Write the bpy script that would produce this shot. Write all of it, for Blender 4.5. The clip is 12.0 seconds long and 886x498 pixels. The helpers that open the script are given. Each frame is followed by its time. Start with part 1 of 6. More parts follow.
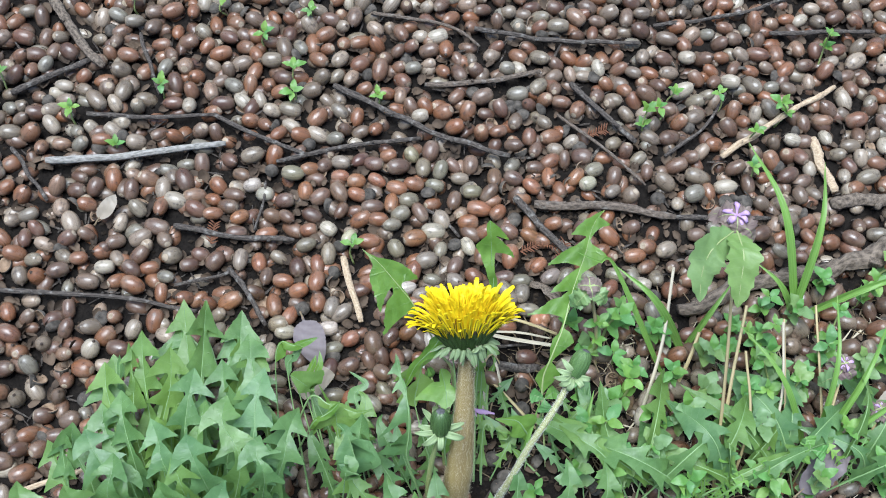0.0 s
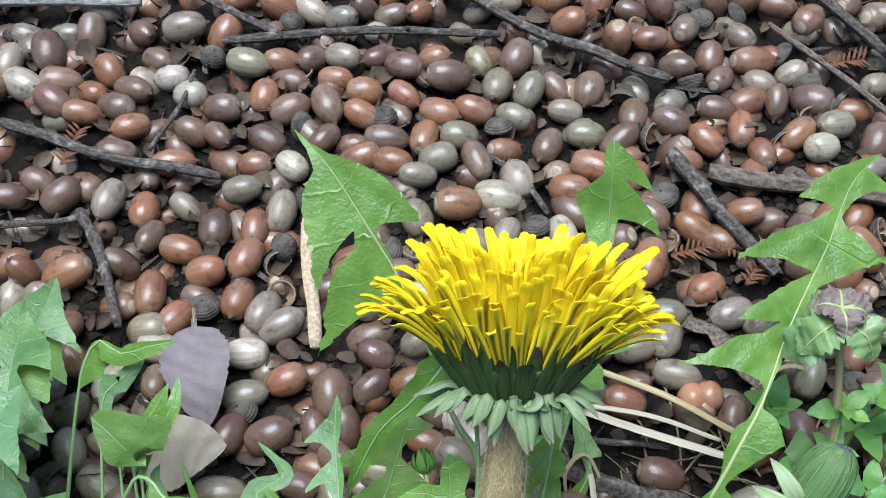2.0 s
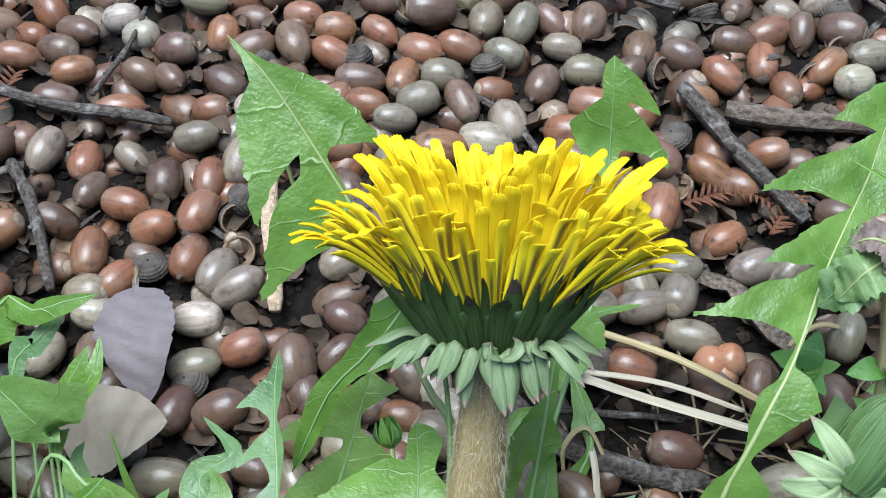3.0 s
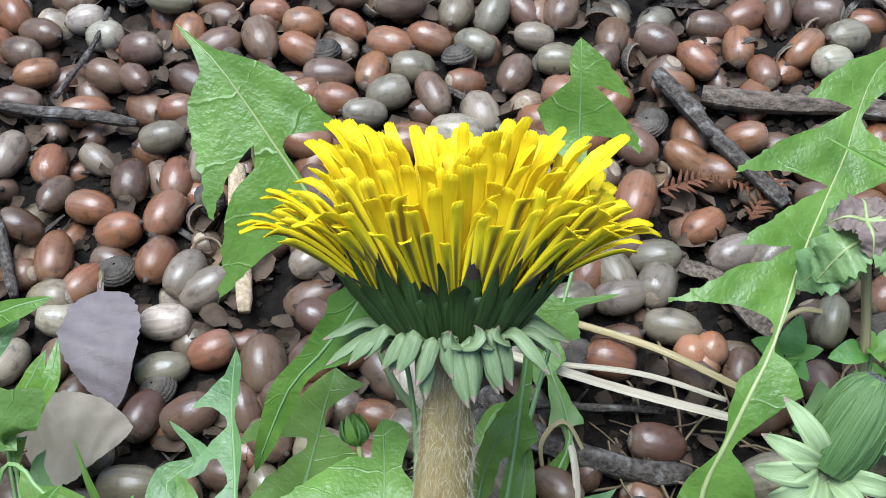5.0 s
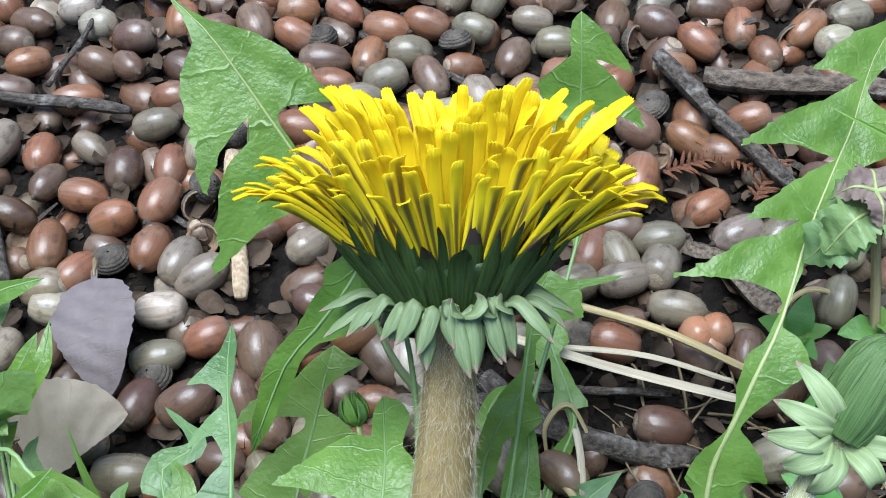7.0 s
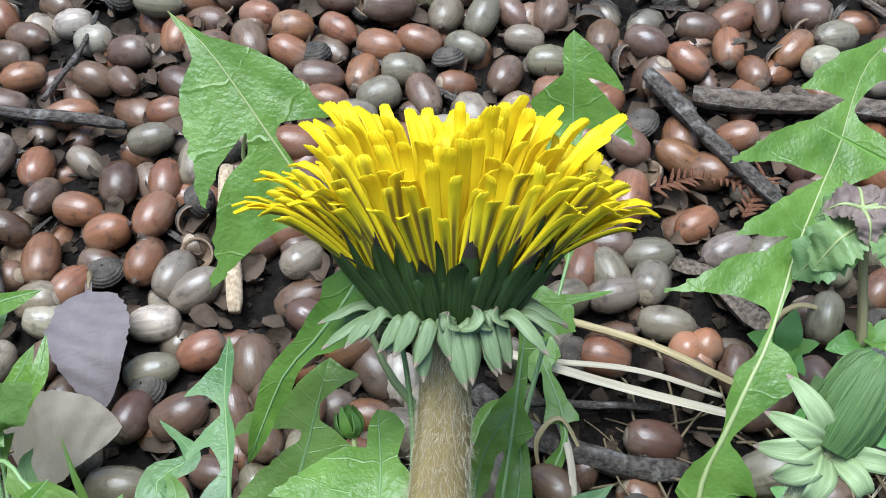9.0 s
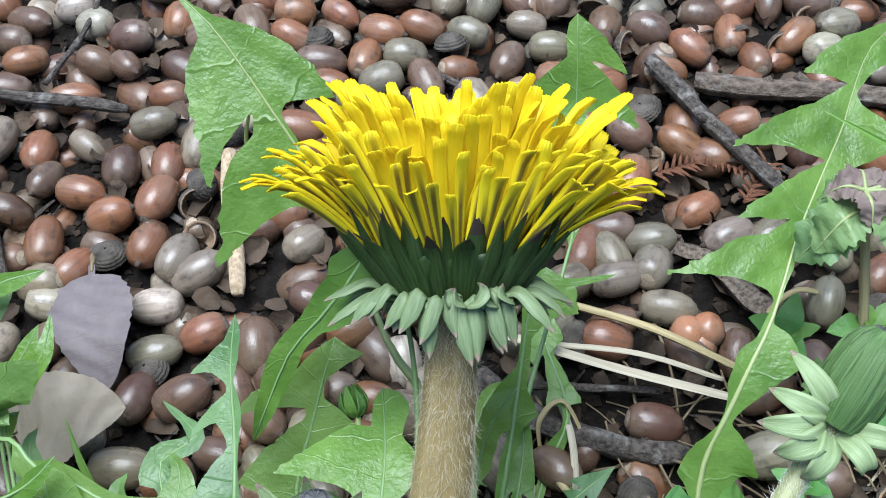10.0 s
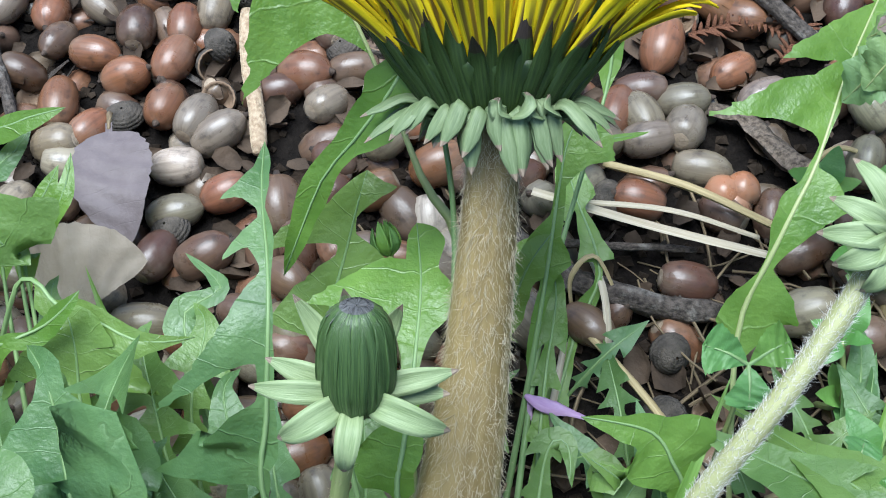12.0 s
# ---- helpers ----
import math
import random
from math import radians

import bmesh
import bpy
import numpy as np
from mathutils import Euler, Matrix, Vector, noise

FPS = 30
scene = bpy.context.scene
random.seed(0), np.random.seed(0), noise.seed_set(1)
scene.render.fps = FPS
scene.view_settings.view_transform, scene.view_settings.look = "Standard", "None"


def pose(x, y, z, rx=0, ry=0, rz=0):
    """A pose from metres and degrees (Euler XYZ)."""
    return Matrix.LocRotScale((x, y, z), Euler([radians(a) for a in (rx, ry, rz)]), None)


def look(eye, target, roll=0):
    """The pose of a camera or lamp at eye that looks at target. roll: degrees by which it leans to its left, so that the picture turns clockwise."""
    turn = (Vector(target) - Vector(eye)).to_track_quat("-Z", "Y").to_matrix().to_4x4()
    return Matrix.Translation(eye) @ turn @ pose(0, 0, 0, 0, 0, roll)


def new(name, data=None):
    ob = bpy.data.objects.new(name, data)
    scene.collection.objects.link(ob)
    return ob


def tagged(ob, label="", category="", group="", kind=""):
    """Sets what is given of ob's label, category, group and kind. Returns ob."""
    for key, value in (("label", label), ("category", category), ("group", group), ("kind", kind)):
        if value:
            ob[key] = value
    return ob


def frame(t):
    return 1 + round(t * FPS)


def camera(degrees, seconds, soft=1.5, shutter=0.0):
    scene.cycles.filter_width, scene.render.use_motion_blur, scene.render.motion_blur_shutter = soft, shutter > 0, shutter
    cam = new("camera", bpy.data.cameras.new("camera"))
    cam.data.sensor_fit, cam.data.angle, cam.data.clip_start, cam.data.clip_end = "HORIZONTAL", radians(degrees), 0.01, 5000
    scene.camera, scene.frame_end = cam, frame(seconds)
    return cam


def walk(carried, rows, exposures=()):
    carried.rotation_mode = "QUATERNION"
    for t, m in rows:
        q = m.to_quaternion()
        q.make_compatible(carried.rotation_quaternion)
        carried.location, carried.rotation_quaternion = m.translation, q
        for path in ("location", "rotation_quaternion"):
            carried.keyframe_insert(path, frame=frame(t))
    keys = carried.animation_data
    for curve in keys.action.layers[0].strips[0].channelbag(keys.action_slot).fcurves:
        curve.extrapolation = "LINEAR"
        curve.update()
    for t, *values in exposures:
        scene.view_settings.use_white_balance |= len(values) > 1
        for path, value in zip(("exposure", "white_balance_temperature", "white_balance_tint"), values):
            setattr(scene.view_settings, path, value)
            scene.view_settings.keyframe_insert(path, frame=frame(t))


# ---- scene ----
cam = camera(44.585, 12.0, 1.0)
walk(cam, [
    (0, look((-0.0537, -0.1619, 0.6152), (-0.0369, -0.0853, 0.4313), 7.51)),
    (0.5, look((-0.0121, -0.1394, 0.4820), (-0.0019, -0.0583, 0.2995), 5.20)),
    (1, look((0.0101, -0.1247, 0.3813), (0.0137, -0.0327, 0.2038), 2.33)),
    (1.5, look((0.0040, -0.1065, 0.3149), (0.0004, -0.0066, 0.1417), -0.06)),
    (2, look((-0.0058, -0.0815, 0.2799), (-0.0134, 0.0218, 0.1088), 0.10)),
    (2.5, look((-0.0009, -0.0723, 0.2469), (-0.0110, 0.0311, 0.0760), -1.41)),
    (4.5, look((0.0059, -0.0715, 0.2331), (-0.0038, 0.0324, 0.0625), -2.83)),
    (5, look((0.0083, -0.0710, 0.2318), (-0.0016, 0.0336, 0.0616), -3.22)),
    (5.5, look((0.0066, -0.0725, 0.2268), (-0.0036, 0.0323, 0.0568), -3.72)),
    (6, look((0.0069, -0.0723, 0.2243), (-0.0033, 0.0325, 0.0542), -3.77)),
    (6.5, look((0.0065, -0.0733, 0.2255), (-0.0037, 0.0322, 0.0559), -3.83)),
    (7, look((0.0081, -0.0739, 0.2247), (-0.0017, 0.0322, 0.0555), -3.68)),
    (7.5, look((0.0092, -0.0750, 0.2264), (0.0002, 0.0318, 0.0575), -3.24)),
    (9.5, look((0.0058, -0.0763, 0.2266), (-0.0011, 0.0328, 0.0592), -1.94)),
    (10, look((0.0053, -0.0782, 0.2259), (-0.0013, 0.0298, 0.0577), -1.72)),
    (10.5, look((0.0036, -0.0811, 0.2225), (-0.0028, 0.0251, 0.0531), -1.47)),
    (11, look((0.0014, -0.0834, 0.2177), (-0.0054, 0.0201, 0.0467), -1.66)),
    (11.5, look((0.0012, -0.0857, 0.2142), (-0.0058, 0.0144, 0.0412), -1.91)),
    (12, look((0.0000, -0.0892, 0.2116), (-0.0069, 0.0080, 0.0370), -2.05)),
], exposures=[(0.0, 1.02, 5620, 6.0)])

# ---- light: a bright overcast sky under open shade ----
world = bpy.data.worlds.new("overcast")
scene.world = world
world.use_nodes = True
sky = world.node_tree.nodes.new("ShaderNodeTexSky")
sky.sky_type, sky.sun_disc = "NISHITA", False
sky.sun_elevation, sky.sun_rotation = radians(80), radians(-60)
sky.air_density, sky.dust_density = 1.0, 1.5
back = world.node_tree.nodes["Background"]
back.inputs["Strength"].default_value = 0.086
world.node_tree.links.new(sky.outputs[0], back.inputs[0])
sun = new("sun", bpy.data.lights.new("sun", "SUN"))
sun.data.energy, sun.data.angle, sun.data.color = 3.6, radians(42), (1.0, 0.985, 0.955)
sun.matrix_world = look((-0.14, 0.08, 1.0), (0, 0, 0))

UP, FACE = (0.0, -0.15, 1.0), (0.0, -0.55, 0.84)


# ---- materials ----
class Nodes:
    """A small wrapper to write node trees line by line."""

    def __init__(self, name):
        self.mat = bpy.data.materials.new(name)
        self.mat.use_nodes = True
        self.tree = self.mat.node_tree
        self.bsdf = self.tree.nodes["Principled BSDF"]

    def add(self, kind, **values):
        node = self.tree.nodes.new("ShaderNode" + kind)
        for key, value in values.items():
            if key in ("operation", "blend_type", "data_type", "wave_type", "bands_direction", "feature", "distance"):
                if key == "operation":
                    node.operation = value
                elif key == "blend_type":
                    node.blend_type = value
                elif key == "data_type":
                    node.data_type = value
                elif key == "wave_type":
                    node.wave_type = value
                elif key == "bands_direction":
                    node.bands_direction = value
                elif key == "feature":
                    node.feature = value
            else:
                self.put(node.inputs[key.replace("_", " ")], value)
        return node

    def put(self, socket, value):
        if isinstance(value, bpy.types.NodeSocket):
            self.tree.links.new(value, socket)
        elif isinstance(value, tuple) and len(value) == 3 and socket.type == "RGBA":
            socket.default_value = (*value, 1)
        else:
            socket.default_value = value

    def math(self, operation, a, b=0.5):
        node = self.add("Math", operation=operation)
        self.put(node.inputs[0], a)
        self.put(node.inputs[1], b)
        return node.outputs[0]

    def mix(self, factor, a, b, blend="MIX"):
        node = self.add("Mix", data_type="RGBA", blend_type=blend)
        self.put(node.inputs[0], factor)
        self.put(node.inputs[6], a)
        self.put(node.inputs[7], b)
        return node.outputs[2]

    def noise(self, scale, detail=3.0, where=None, rough=0.6):
        node = self.add("TexNoise", Scale=scale, Detail=detail, Roughness=rough)
        if where is not None:
            self.put(node.inputs["Vector"], where)
        return node.outputs[0]

    def ramp(self, value, *stops, constant=False):
        node = self.add("ValToRGB")
        self.put(node.inputs[0], value)
        ramp = node.color_ramp
        if constant:
            ramp.interpolation = "CONSTANT"
        while len(ramp.elements) < len(stops):
            ramp.elements.new(0.5)
        for element, (at, colour) in zip(ramp.elements, stops):
            element.position = at
            element.color = (*colour, 1) if isinstance(colour, tuple) else (colour, colour, colour, 1)
        return node.outputs[0]

    def bump(self, height, strength, distance):
        node = self.add("Bump", Strength=strength, Height=height)
        node.inputs["Distance"].default_value = distance
        self.put(self.bsdf.inputs["Normal"], node.outputs[0])
        return node.outputs[0]

    def finish(self, colour, rough, spec=0.5):
        self.put(self.bsdf.inputs["Base Color"], colour)
        self.put(self.bsdf.inputs["Roughness"], rough)
        self.bsdf.inputs["Specular IOR Level"].default_value = spec
        return self.mat

    def glow_through(self, colour, share):
        """Lets part of the light pass, as in a thin leaf or petal."""
        thin = self.add("BsdfTranslucent", Color=colour)
        mixer = self.add("MixShader", Fac=share)
        self.put(mixer.inputs[1], self.bsdf.outputs[0])
        self.put(mixer.inputs[2], thin.outputs[0])
        self.put(self.tree.nodes["Material Output"].inputs[0], mixer.outputs[0])


def place_of(n):
    return n.add("NewGeometry").outputs["Position"]


def soil_material():
    n = Nodes("dark_humus")
    p = place_of(n)
    big, fine = n.noise(45, 5, p), n.noise(420, 6, p)
    colour = n.mix(n.ramp(fine, (0.3, 0.0), (0.7, 1.0)), (0.005, 0.004, 0.0036), (0.020, 0.016, 0.013))
    colour = n.mix(n.math("MULTIPLY", big, 0.7), colour, (0.010, 0.0085, 0.0075))
    n.bump(n.math("ADD", fine, big), 0.9, 0.003)
    return n.finish(colour, n.ramp(big, (0.3, 0.85), (0.7, 1.0)), 0.1)


ACORN_TONES = ((0.195, 0.084, 0.040), (0.080, 0.039, 0.024), (0.185, 0.153, 0.105), (0.35, 0.30, 0.225), (0.120, 0.070, 0.044))


def acorn_material(joined):
    n = Nodes("acorn_shell_heap" if joined else "acorn_shell")
    geo = n.add("NewGeometry")
    p = geo.outputs["Position"]
    if joined:
        r = geo.outputs["Random Per Island"]
        a, b, c, d, e = ACORN_TONES
        tone = n.ramp(r, (0.0, a), (0.14, e), (0.27, b), (0.38, c), (0.5, (0.115, 0.058, 0.038)), (0.6, (0.190, 0.078, 0.034)), (0.72, (0.170, 0.082, 0.042)), (0.8, d), (0.88, e), (0.95, (0.165, 0.145, 0.108)))
    else:
        info = n.add("ObjectInfo")
        tone = info.outputs["Color"]
        r = info.outputs["Random"]
    uv = n.add("TexCoord").outputs["UV"]
    sep = n.add("SeparateXYZ", Vector=uv)
    where = n.add("CombineXYZ", X=n.math("MULTIPLY", sep.outputs[0], 34.0), Y=n.math("MULTIPLY", sep.outputs[1], 2.2), Z=n.math("MULTIPLY", r, 90.0)).outputs[0]
    streak = n.noise(1.0, 4, where)
    cloud, grain = n.noise(190, 4, p), n.noise(1500, 3, p)
    dust = n.math("MULTIPLY", n.ramp(sep.outputs[1], (0.10, 1.0), (0.42, 0.0)), n.ramp(cloud, (0.35, 0.25), (0.65, 1.0)))
    colour = n.mix(n.ramp(streak, (0.32, 0.0), (0.60, 1.0)), n.mix(0.42, tone, (0.03, 0.018, 0.013)), tone)
    colour = n.mix(n.ramp(cloud, (0.50, 0.0), (0.70, 0.42)), colour, n.mix(0.45, tone, (0.24, 0.20, 0.16)))
    colour = n.mix(n.math("MULTIPLY", dust, 0.40), colour, (0.26, 0.21, 0.155))
    colour = n.mix(n.ramp(n.noise(300, 5, p), (0.54, 0.0), (0.70, 0.8)), colour, n.mix(0.8, colour, (0.025, 0.017, 0.013)))
    n.bump(n.math("ADD", n.math("MULTIPLY", streak, 0.4), n.math("MULTIPLY", grain, 0.3)), 0.25, 0.0005)
    n.finish(colour, n.ramp(n.noise(260, 3, p), (0.32, 0.24), (0.7, 0.46)), 0.55)
    return n.mat


def plain_noise(name, dark, light, scale, rough, relief=0.4, depth=0.001, spec=0.35, fine=8.0):
    n = Nodes(name)
    p = place_of(n)
    big, fine_grain = n.noise(scale, 4, p), n.noise(scale * fine, 4, p)
    colour = n.mix(n.ramp(big, (0.32, 0.0), (0.68, 1.0)), dark, light)
    colour = n.mix(n.math("MULTIPLY", fine_grain, 0.5), colour, n.mix(0.5, colour, dark))
    n.bump(n.math("ADD", big, fine_grain), relief, depth)
    return n.finish(colour, rough, spec)


def bark_material(name, dark, light, lichen=0.0):
    n = Nodes(name)
    uv = n.add("TexCoord").outputs["UV"]
    stretch = n.add("Mapping", Vector=uv)
    stretch.inputs["Scale"].default_value = (7, 16, 1)
    p = place_of(n)
    rings, patches = n.noise(1.6, 6, stretch.outputs[0]), n.noise(230, 6, p)
    colour = n.mix(n.ramp(rings, (0.35, 0.0), (0.65, 1.0)), dark, light)
    colour = n.mix(n.ramp(patches, (0.55, 0.0), (0.7, lichen)), colour, (0.42, 0.40, 0.36))
    n.bump(n.math("ADD", rings, n.math("ADD", patches, n.noise(900, 4, p))), 0.8, 0.0009)
    return n.finish(colour, 0.85, 0.25)


def leaf_material(name, dark, light, vein, through_colour, share=0.28, veins=15.0, gloss=0.42, sheen=0.5, fresh=True):
    """A leaf: blotched blade with pale side veins that run out from the midrib (u across, v along)."""
    n = Nodes(name)
    uv = n.add("TexCoord").outputs["UV"]
    sep = n.add("SeparateXYZ", Vector=uv)
    u, v = sep.outputs[0], sep.outputs[1]
    p = place_of(n)
    side = n.math("ABSOLUTE", n.math("SUBTRACT", u, 0.5), 0)
    run = n.math("ADD", n.math("SUBTRACT", v, n.math("MULTIPLY", side, 0.10)), n.math("MULTIPLY", n.noise(70, 3, p), 0.07))
    wave = n.math("ABSOLUTE", n.math("SINE", n.math("MULTIPLY", run, veins * 3.14159), 0), 0)
    lines = n.ramp(wave, (0.0, 1.0), (0.10, 0.0))
    quilt = n.noise(330, 2, p)
    blotch = n.noise(90, 4, p)
    colour = n.mix(n.ramp(blotch, (0.3, 0.0), (0.7, 1.0)), dark, light)
    colour = n.mix(n.ramp(n.noise(520, 5, p), (0.38, 0.35), (0.62, 0.0)), colour, n.mix(0.5, colour, dark))
    rnd = n.add("ObjectInfo").outputs["Random"]
    if fresh:
        colour = n.mix(n.ramp(rnd, (0.0, 0.75), (0.45, 0.0)), colour, n.mix(0.55, colour, (0.20, 0.30, 0.04)))
        colour = n.mix(n.ramp(rnd, (0.55, 0.0), (1.0, 0.8)), colour, n.mix(0.5, colour, (0.13, 0.25, 0.13)))
    colour = n.mix(n.math("MULTIPLY", lines, 0.13 if fresh or share > 0.2 else 0.06), colour, vein)
    height = n.math("SUBTRACT", n.math("MULTIPLY", blotch, 0.8), n.math("ADD", n.math("MULTIPLY", lines, 0.35), n.math("MULTIPLY", quilt, 1.1)))
    n.bump(n.math("ADD", height, n.math("MULTIPLY", n.noise(1300, 2, p), 0.55)), 0.42 if share > 0.2 else 0.3, 0.0007)
    n.finish(colour, n.ramp(n.noise(300, 3, p), (0.3, gloss - 0.08), (0.7, gloss + 0.12)), sheen)
    n.glow_through(n.mix(0.5, colour, through_colour), share)
    return n.mat


def streaked(name, dark, light, across, rough=0.5, share=0.0, through_colour=(0.8, 0.7, 0.1), spec=0.4):
    """Fine lines along a petal, a bract, a straw or a blade of grass (u across, v along)."""
    n = Nodes(name)
    uv = n.add("TexCoord").outputs["UV"]
    stretch = n.add("Mapping", Vector=uv)
    stretch.inputs["Scale"].default_value = (across, 1.4, 1)
    lines = n.noise(1.0, 4, stretch.outputs[0])
    p = place_of(n)
    spots = n.noise(350, 3, p)
    colour = n.mix(n.ramp(lines, (0.33, 0.0), (0.67, 1.0)), dark, light)
    rnd = n.add("ObjectInfo").outputs["Random"]
    colour = n.mix(n.math("MULTIPLY", n.math("ADD", rnd, spots), 0.22), colour, n.mix(0.5, colour, dark))
    n.bump(lines, 0.5, 0.0004)
    n.finish(colour, rough, spec)
    if share:
        n.glow_through(n.mix(0.4, colour, through_colour), share)
    return n.mat


SOIL = soil_material()
NUT, NUT_HEAP = acorn_material(False), acorn_material(True)
SCAR = plain_noise("acorn_scar", (0.20, 0.15, 0.10), (0.42, 0.34, 0.25), 260, 0.9)
TIP = plain_noise("acorn_tip", (0.03, 0.022, 0.018), (0.10, 0.07, 0.05), 400, 0.8)
CUP = plain_noise("acorn_cup", (0.03, 0.026, 0.021), (0.13, 0.11, 0.09), 220, 0.9, 0.6)
CUP_IN = plain_noise("acorn_cup_inside", (0.13, 0.085, 0.05), (0.30, 0.21, 0.14), 200, 0.8)
CRUMB = plain_noise("soil_crumbs", (0.008, 0.0065, 0.005), (0.050, 0.037, 0.027), 90, 0.95, 0.6, spec=0.1)
SHARD = plain_noise("shell_shards", (0.020, 0.014, 0.010), (0.125, 0.088, 0.06), 60, 0.75, 0.5, spec=0.2)
BARK = bark_material("dark_twig_bark", (0.022, 0.018, 0.015), (0.115, 0.095, 0.08), 0.35)
BARK_BROWN = bark_material("brown_twig_bark", (0.045, 0.034, 0.026), (0.18, 0.14, 0.108), 0.3)
WOOD_PALE = bark_material("pale_bare_wood", (0.13, 0.12, 0.105), (0.36, 0.335, 0.30), 0.2)
WOOD_TAN = bark_material("tan_split_wood", (0.30, 0.21, 0.13), (0.52, 0.41, 0.28))
WOOD_OLD = bark_material("weathered_branch", (0.04, 0.030, 0.022), (0.21, 0.165, 0.125), 0.06)
CEDAR = bark_material("rust_brown_needles", (0.10, 0.04, 0.022), (0.24, 0.11, 0.06))
STRAW = streaked("dry_straw", (0.29, 0.245, 0.165), (0.52, 0.46, 0.35), 9, 0.6)
TANGLE = streaked("brown_dry_grass", (0.07, 0.048, 0.028), (0.30, 0.23, 0.13), 5, 0.75)
STALK = streaked("dry_stalk", (0.25, 0.19, 0.09), (0.46, 0.38, 0.20), 7, 0.65)
LEAF = leaf_material("dandelion_leaf", (0.052, 0.122, 0.032), (0.158, 0.268, 0.092), (0.33, 0.45, 0.22), (0.42, 0.58, 0.04), 0.30, 22.0, 0.40, 0.5)
# Yellow-green leaf tone, also used to brighten leaves the flower head shades.
LEAF_BRIGHT = leaf_material("brightened_dandelion_leaf", (0.072, 0.160, 0.018), (0.165, 0.288, 0.052), (0.33, 0.43, 0.19), (0.42, 0.60, 0.03), 0.30, 14.0, 0.38, 0.5, False)
LEAF_YOUNG = leaf_material("young_weed_leaf", (0.12, 0.25, 0.045), (0.23, 0.40, 0.08), (0.35, 0.48, 0.2), (0.40, 0.60, 0.08), 0.35, 9)
LEAF_CLOVER = leaf_material("clover_leaf", (0.09, 0.23, 0.05), (0.15, 0.33, 0.08), (0.36, 0.50, 0.27), (0.3, 0.55, 0.08), 0.33, 11)
LEAF_NETTLE = leaf_material("deadnettle_leaf", (0.13, 0.22, 0.075), (0.24, 0.35, 0.14), (0.34, 0.42, 0.25), (0.3, 0.45, 0.1), 0.3, 9)
LEAF_MAUVE = leaf_material("mauve_top_leaf", (0.15, 0.10, 0.10), (0.27, 0.22, 0.17), (0.38, 0.33, 0.28), (0.35, 0.22, 0.2), 0.25, 9, 0.5, 0.3, False)
DRY_GREY = leaf_material("grey_dead_leaf", (0.105, 0.086, 0.088), (0.17, 0.142, 0.142), (0.19, 0.16, 0.155), (0.3, 0.25, 0.2), 0.06, 8, 0.55, 0.25, False)
DRY_TAN = leaf_material("tan_dead_leaf", (0.24, 0.20, 0.15), (0.36, 0.31, 0.25), (0.30, 0.25, 0.19), (0.5, 0.4, 0.3), 0.12, 8, 0.7, 0.2, False)
RIB = streaked("pale_midrib", (0.12, 0.21, 0.07), (0.25, 0.35, 0.15), 3, 0.45)
PETIOLE = streaked("leaf_stalk", (0.22, 0.27, 0.10), (0.36, 0.40, 0.18), 3, 0.45)
PETAL = streaked("yellow_petal", (0.84, 0.65, 0.004), (0.93, 0.82, 0.012), 5, 0.45, 0.38, (0.98, 0.70, 0.0), 0.3)


def petal_back():
    """Back of an outer petal: yellow rim round an olive band that fades towards the tip."""
    n = Nodes("olive_backed_petal")
    sep = n.add("SeparateXYZ", Vector=n.add("TexCoord").outputs["UV"])
    u, v = sep.outputs[0], sep.outputs[1]
    rnd = n.add("ObjectInfo").outputs["Random"]
    lines = n.noise(1.0, 3, n.add("CombineXYZ", X=n.math("MULTIPLY", u, 12.0), Y=v, Z=n.math("MULTIPLY", rnd, 50.0)).outputs[0])
    off = n.math("ADD", n.math("ABSOLUTE", n.math("SUBTRACT", u, 0.5), 0), n.math("MULTIPLY", lines, 0.12))
    band = n.ramp(off, (0.17, 1.0), (0.36, 0.0))
    ends = n.ramp(n.math("SUBTRACT", v, n.math("MULTIPLY", rnd, 0.50)), (0.40, 1.0), (0.74, 0.0))
    # real olive band, its tones deepened for the shade low among the petals
    colour = n.mix(n.math("MULTIPLY", band, ends), n.mix(lines, (0.72, 0.55, 0.004), (0.88, 0.76, 0.012)), n.mix(lines, (0.115, 0.085, 0.014), (0.25, 0.19, 0.03)))
    n.finish(colour, 0.5, 0.3)
    n.glow_through(n.mix(0.3, colour, (0.9, 0.60, 0.0)), 0.14)
    return n.mat


PETAL_OLIVE = petal_back()
BRACT = streaked("dark_green_bract", (0.008, 0.019, 0.004), (0.050, 0.085, 0.020), 8, 0.42, spec=0.35)
BRACT_TIP = streaked("brown_bract_tip", (0.012, 0.009, 0.007), (0.045, 0.030, 0.020), 5, 0.6)
BRACT_PALE = streaked("pale_green_bract", (0.11, 0.165, 0.065), (0.28, 0.35, 0.18), 6, 0.5, 0.15, (0.4, 0.5, 0.2))
BRACT_STAR = streaked("pale_star_bract", (0.17, 0.24, 0.095), (0.36, 0.44, 0.23), 6, 0.5, 0.15, (0.4, 0.5, 0.2))
BRACT_PINK = streaked("pink_bract_tip", (0.17, 0.13, 0.09), (0.33, 0.26, 0.19), 5, 0.6)
BUD = streaked("striped_bud", (0.009, 0.030, 0.007), (0.105, 0.175, 0.050), 24, 0.36, spec=0.5)
BUD_PALE = streaked("light_striped_bud", (0.025, 0.065, 0.016), (0.15, 0.24, 0.075), 26, 0.45, spec=0.35)
BUD_TOP = streaked("grey_bud_tip", (0.02, 0.02, 0.02), (0.14, 0.14, 0.14), 9, 0.6)
STEM = streaked("hairy_tan_stem", (0.17, 0.12, 0.042), (0.31, 0.24, 0.10), 8, 0.55)
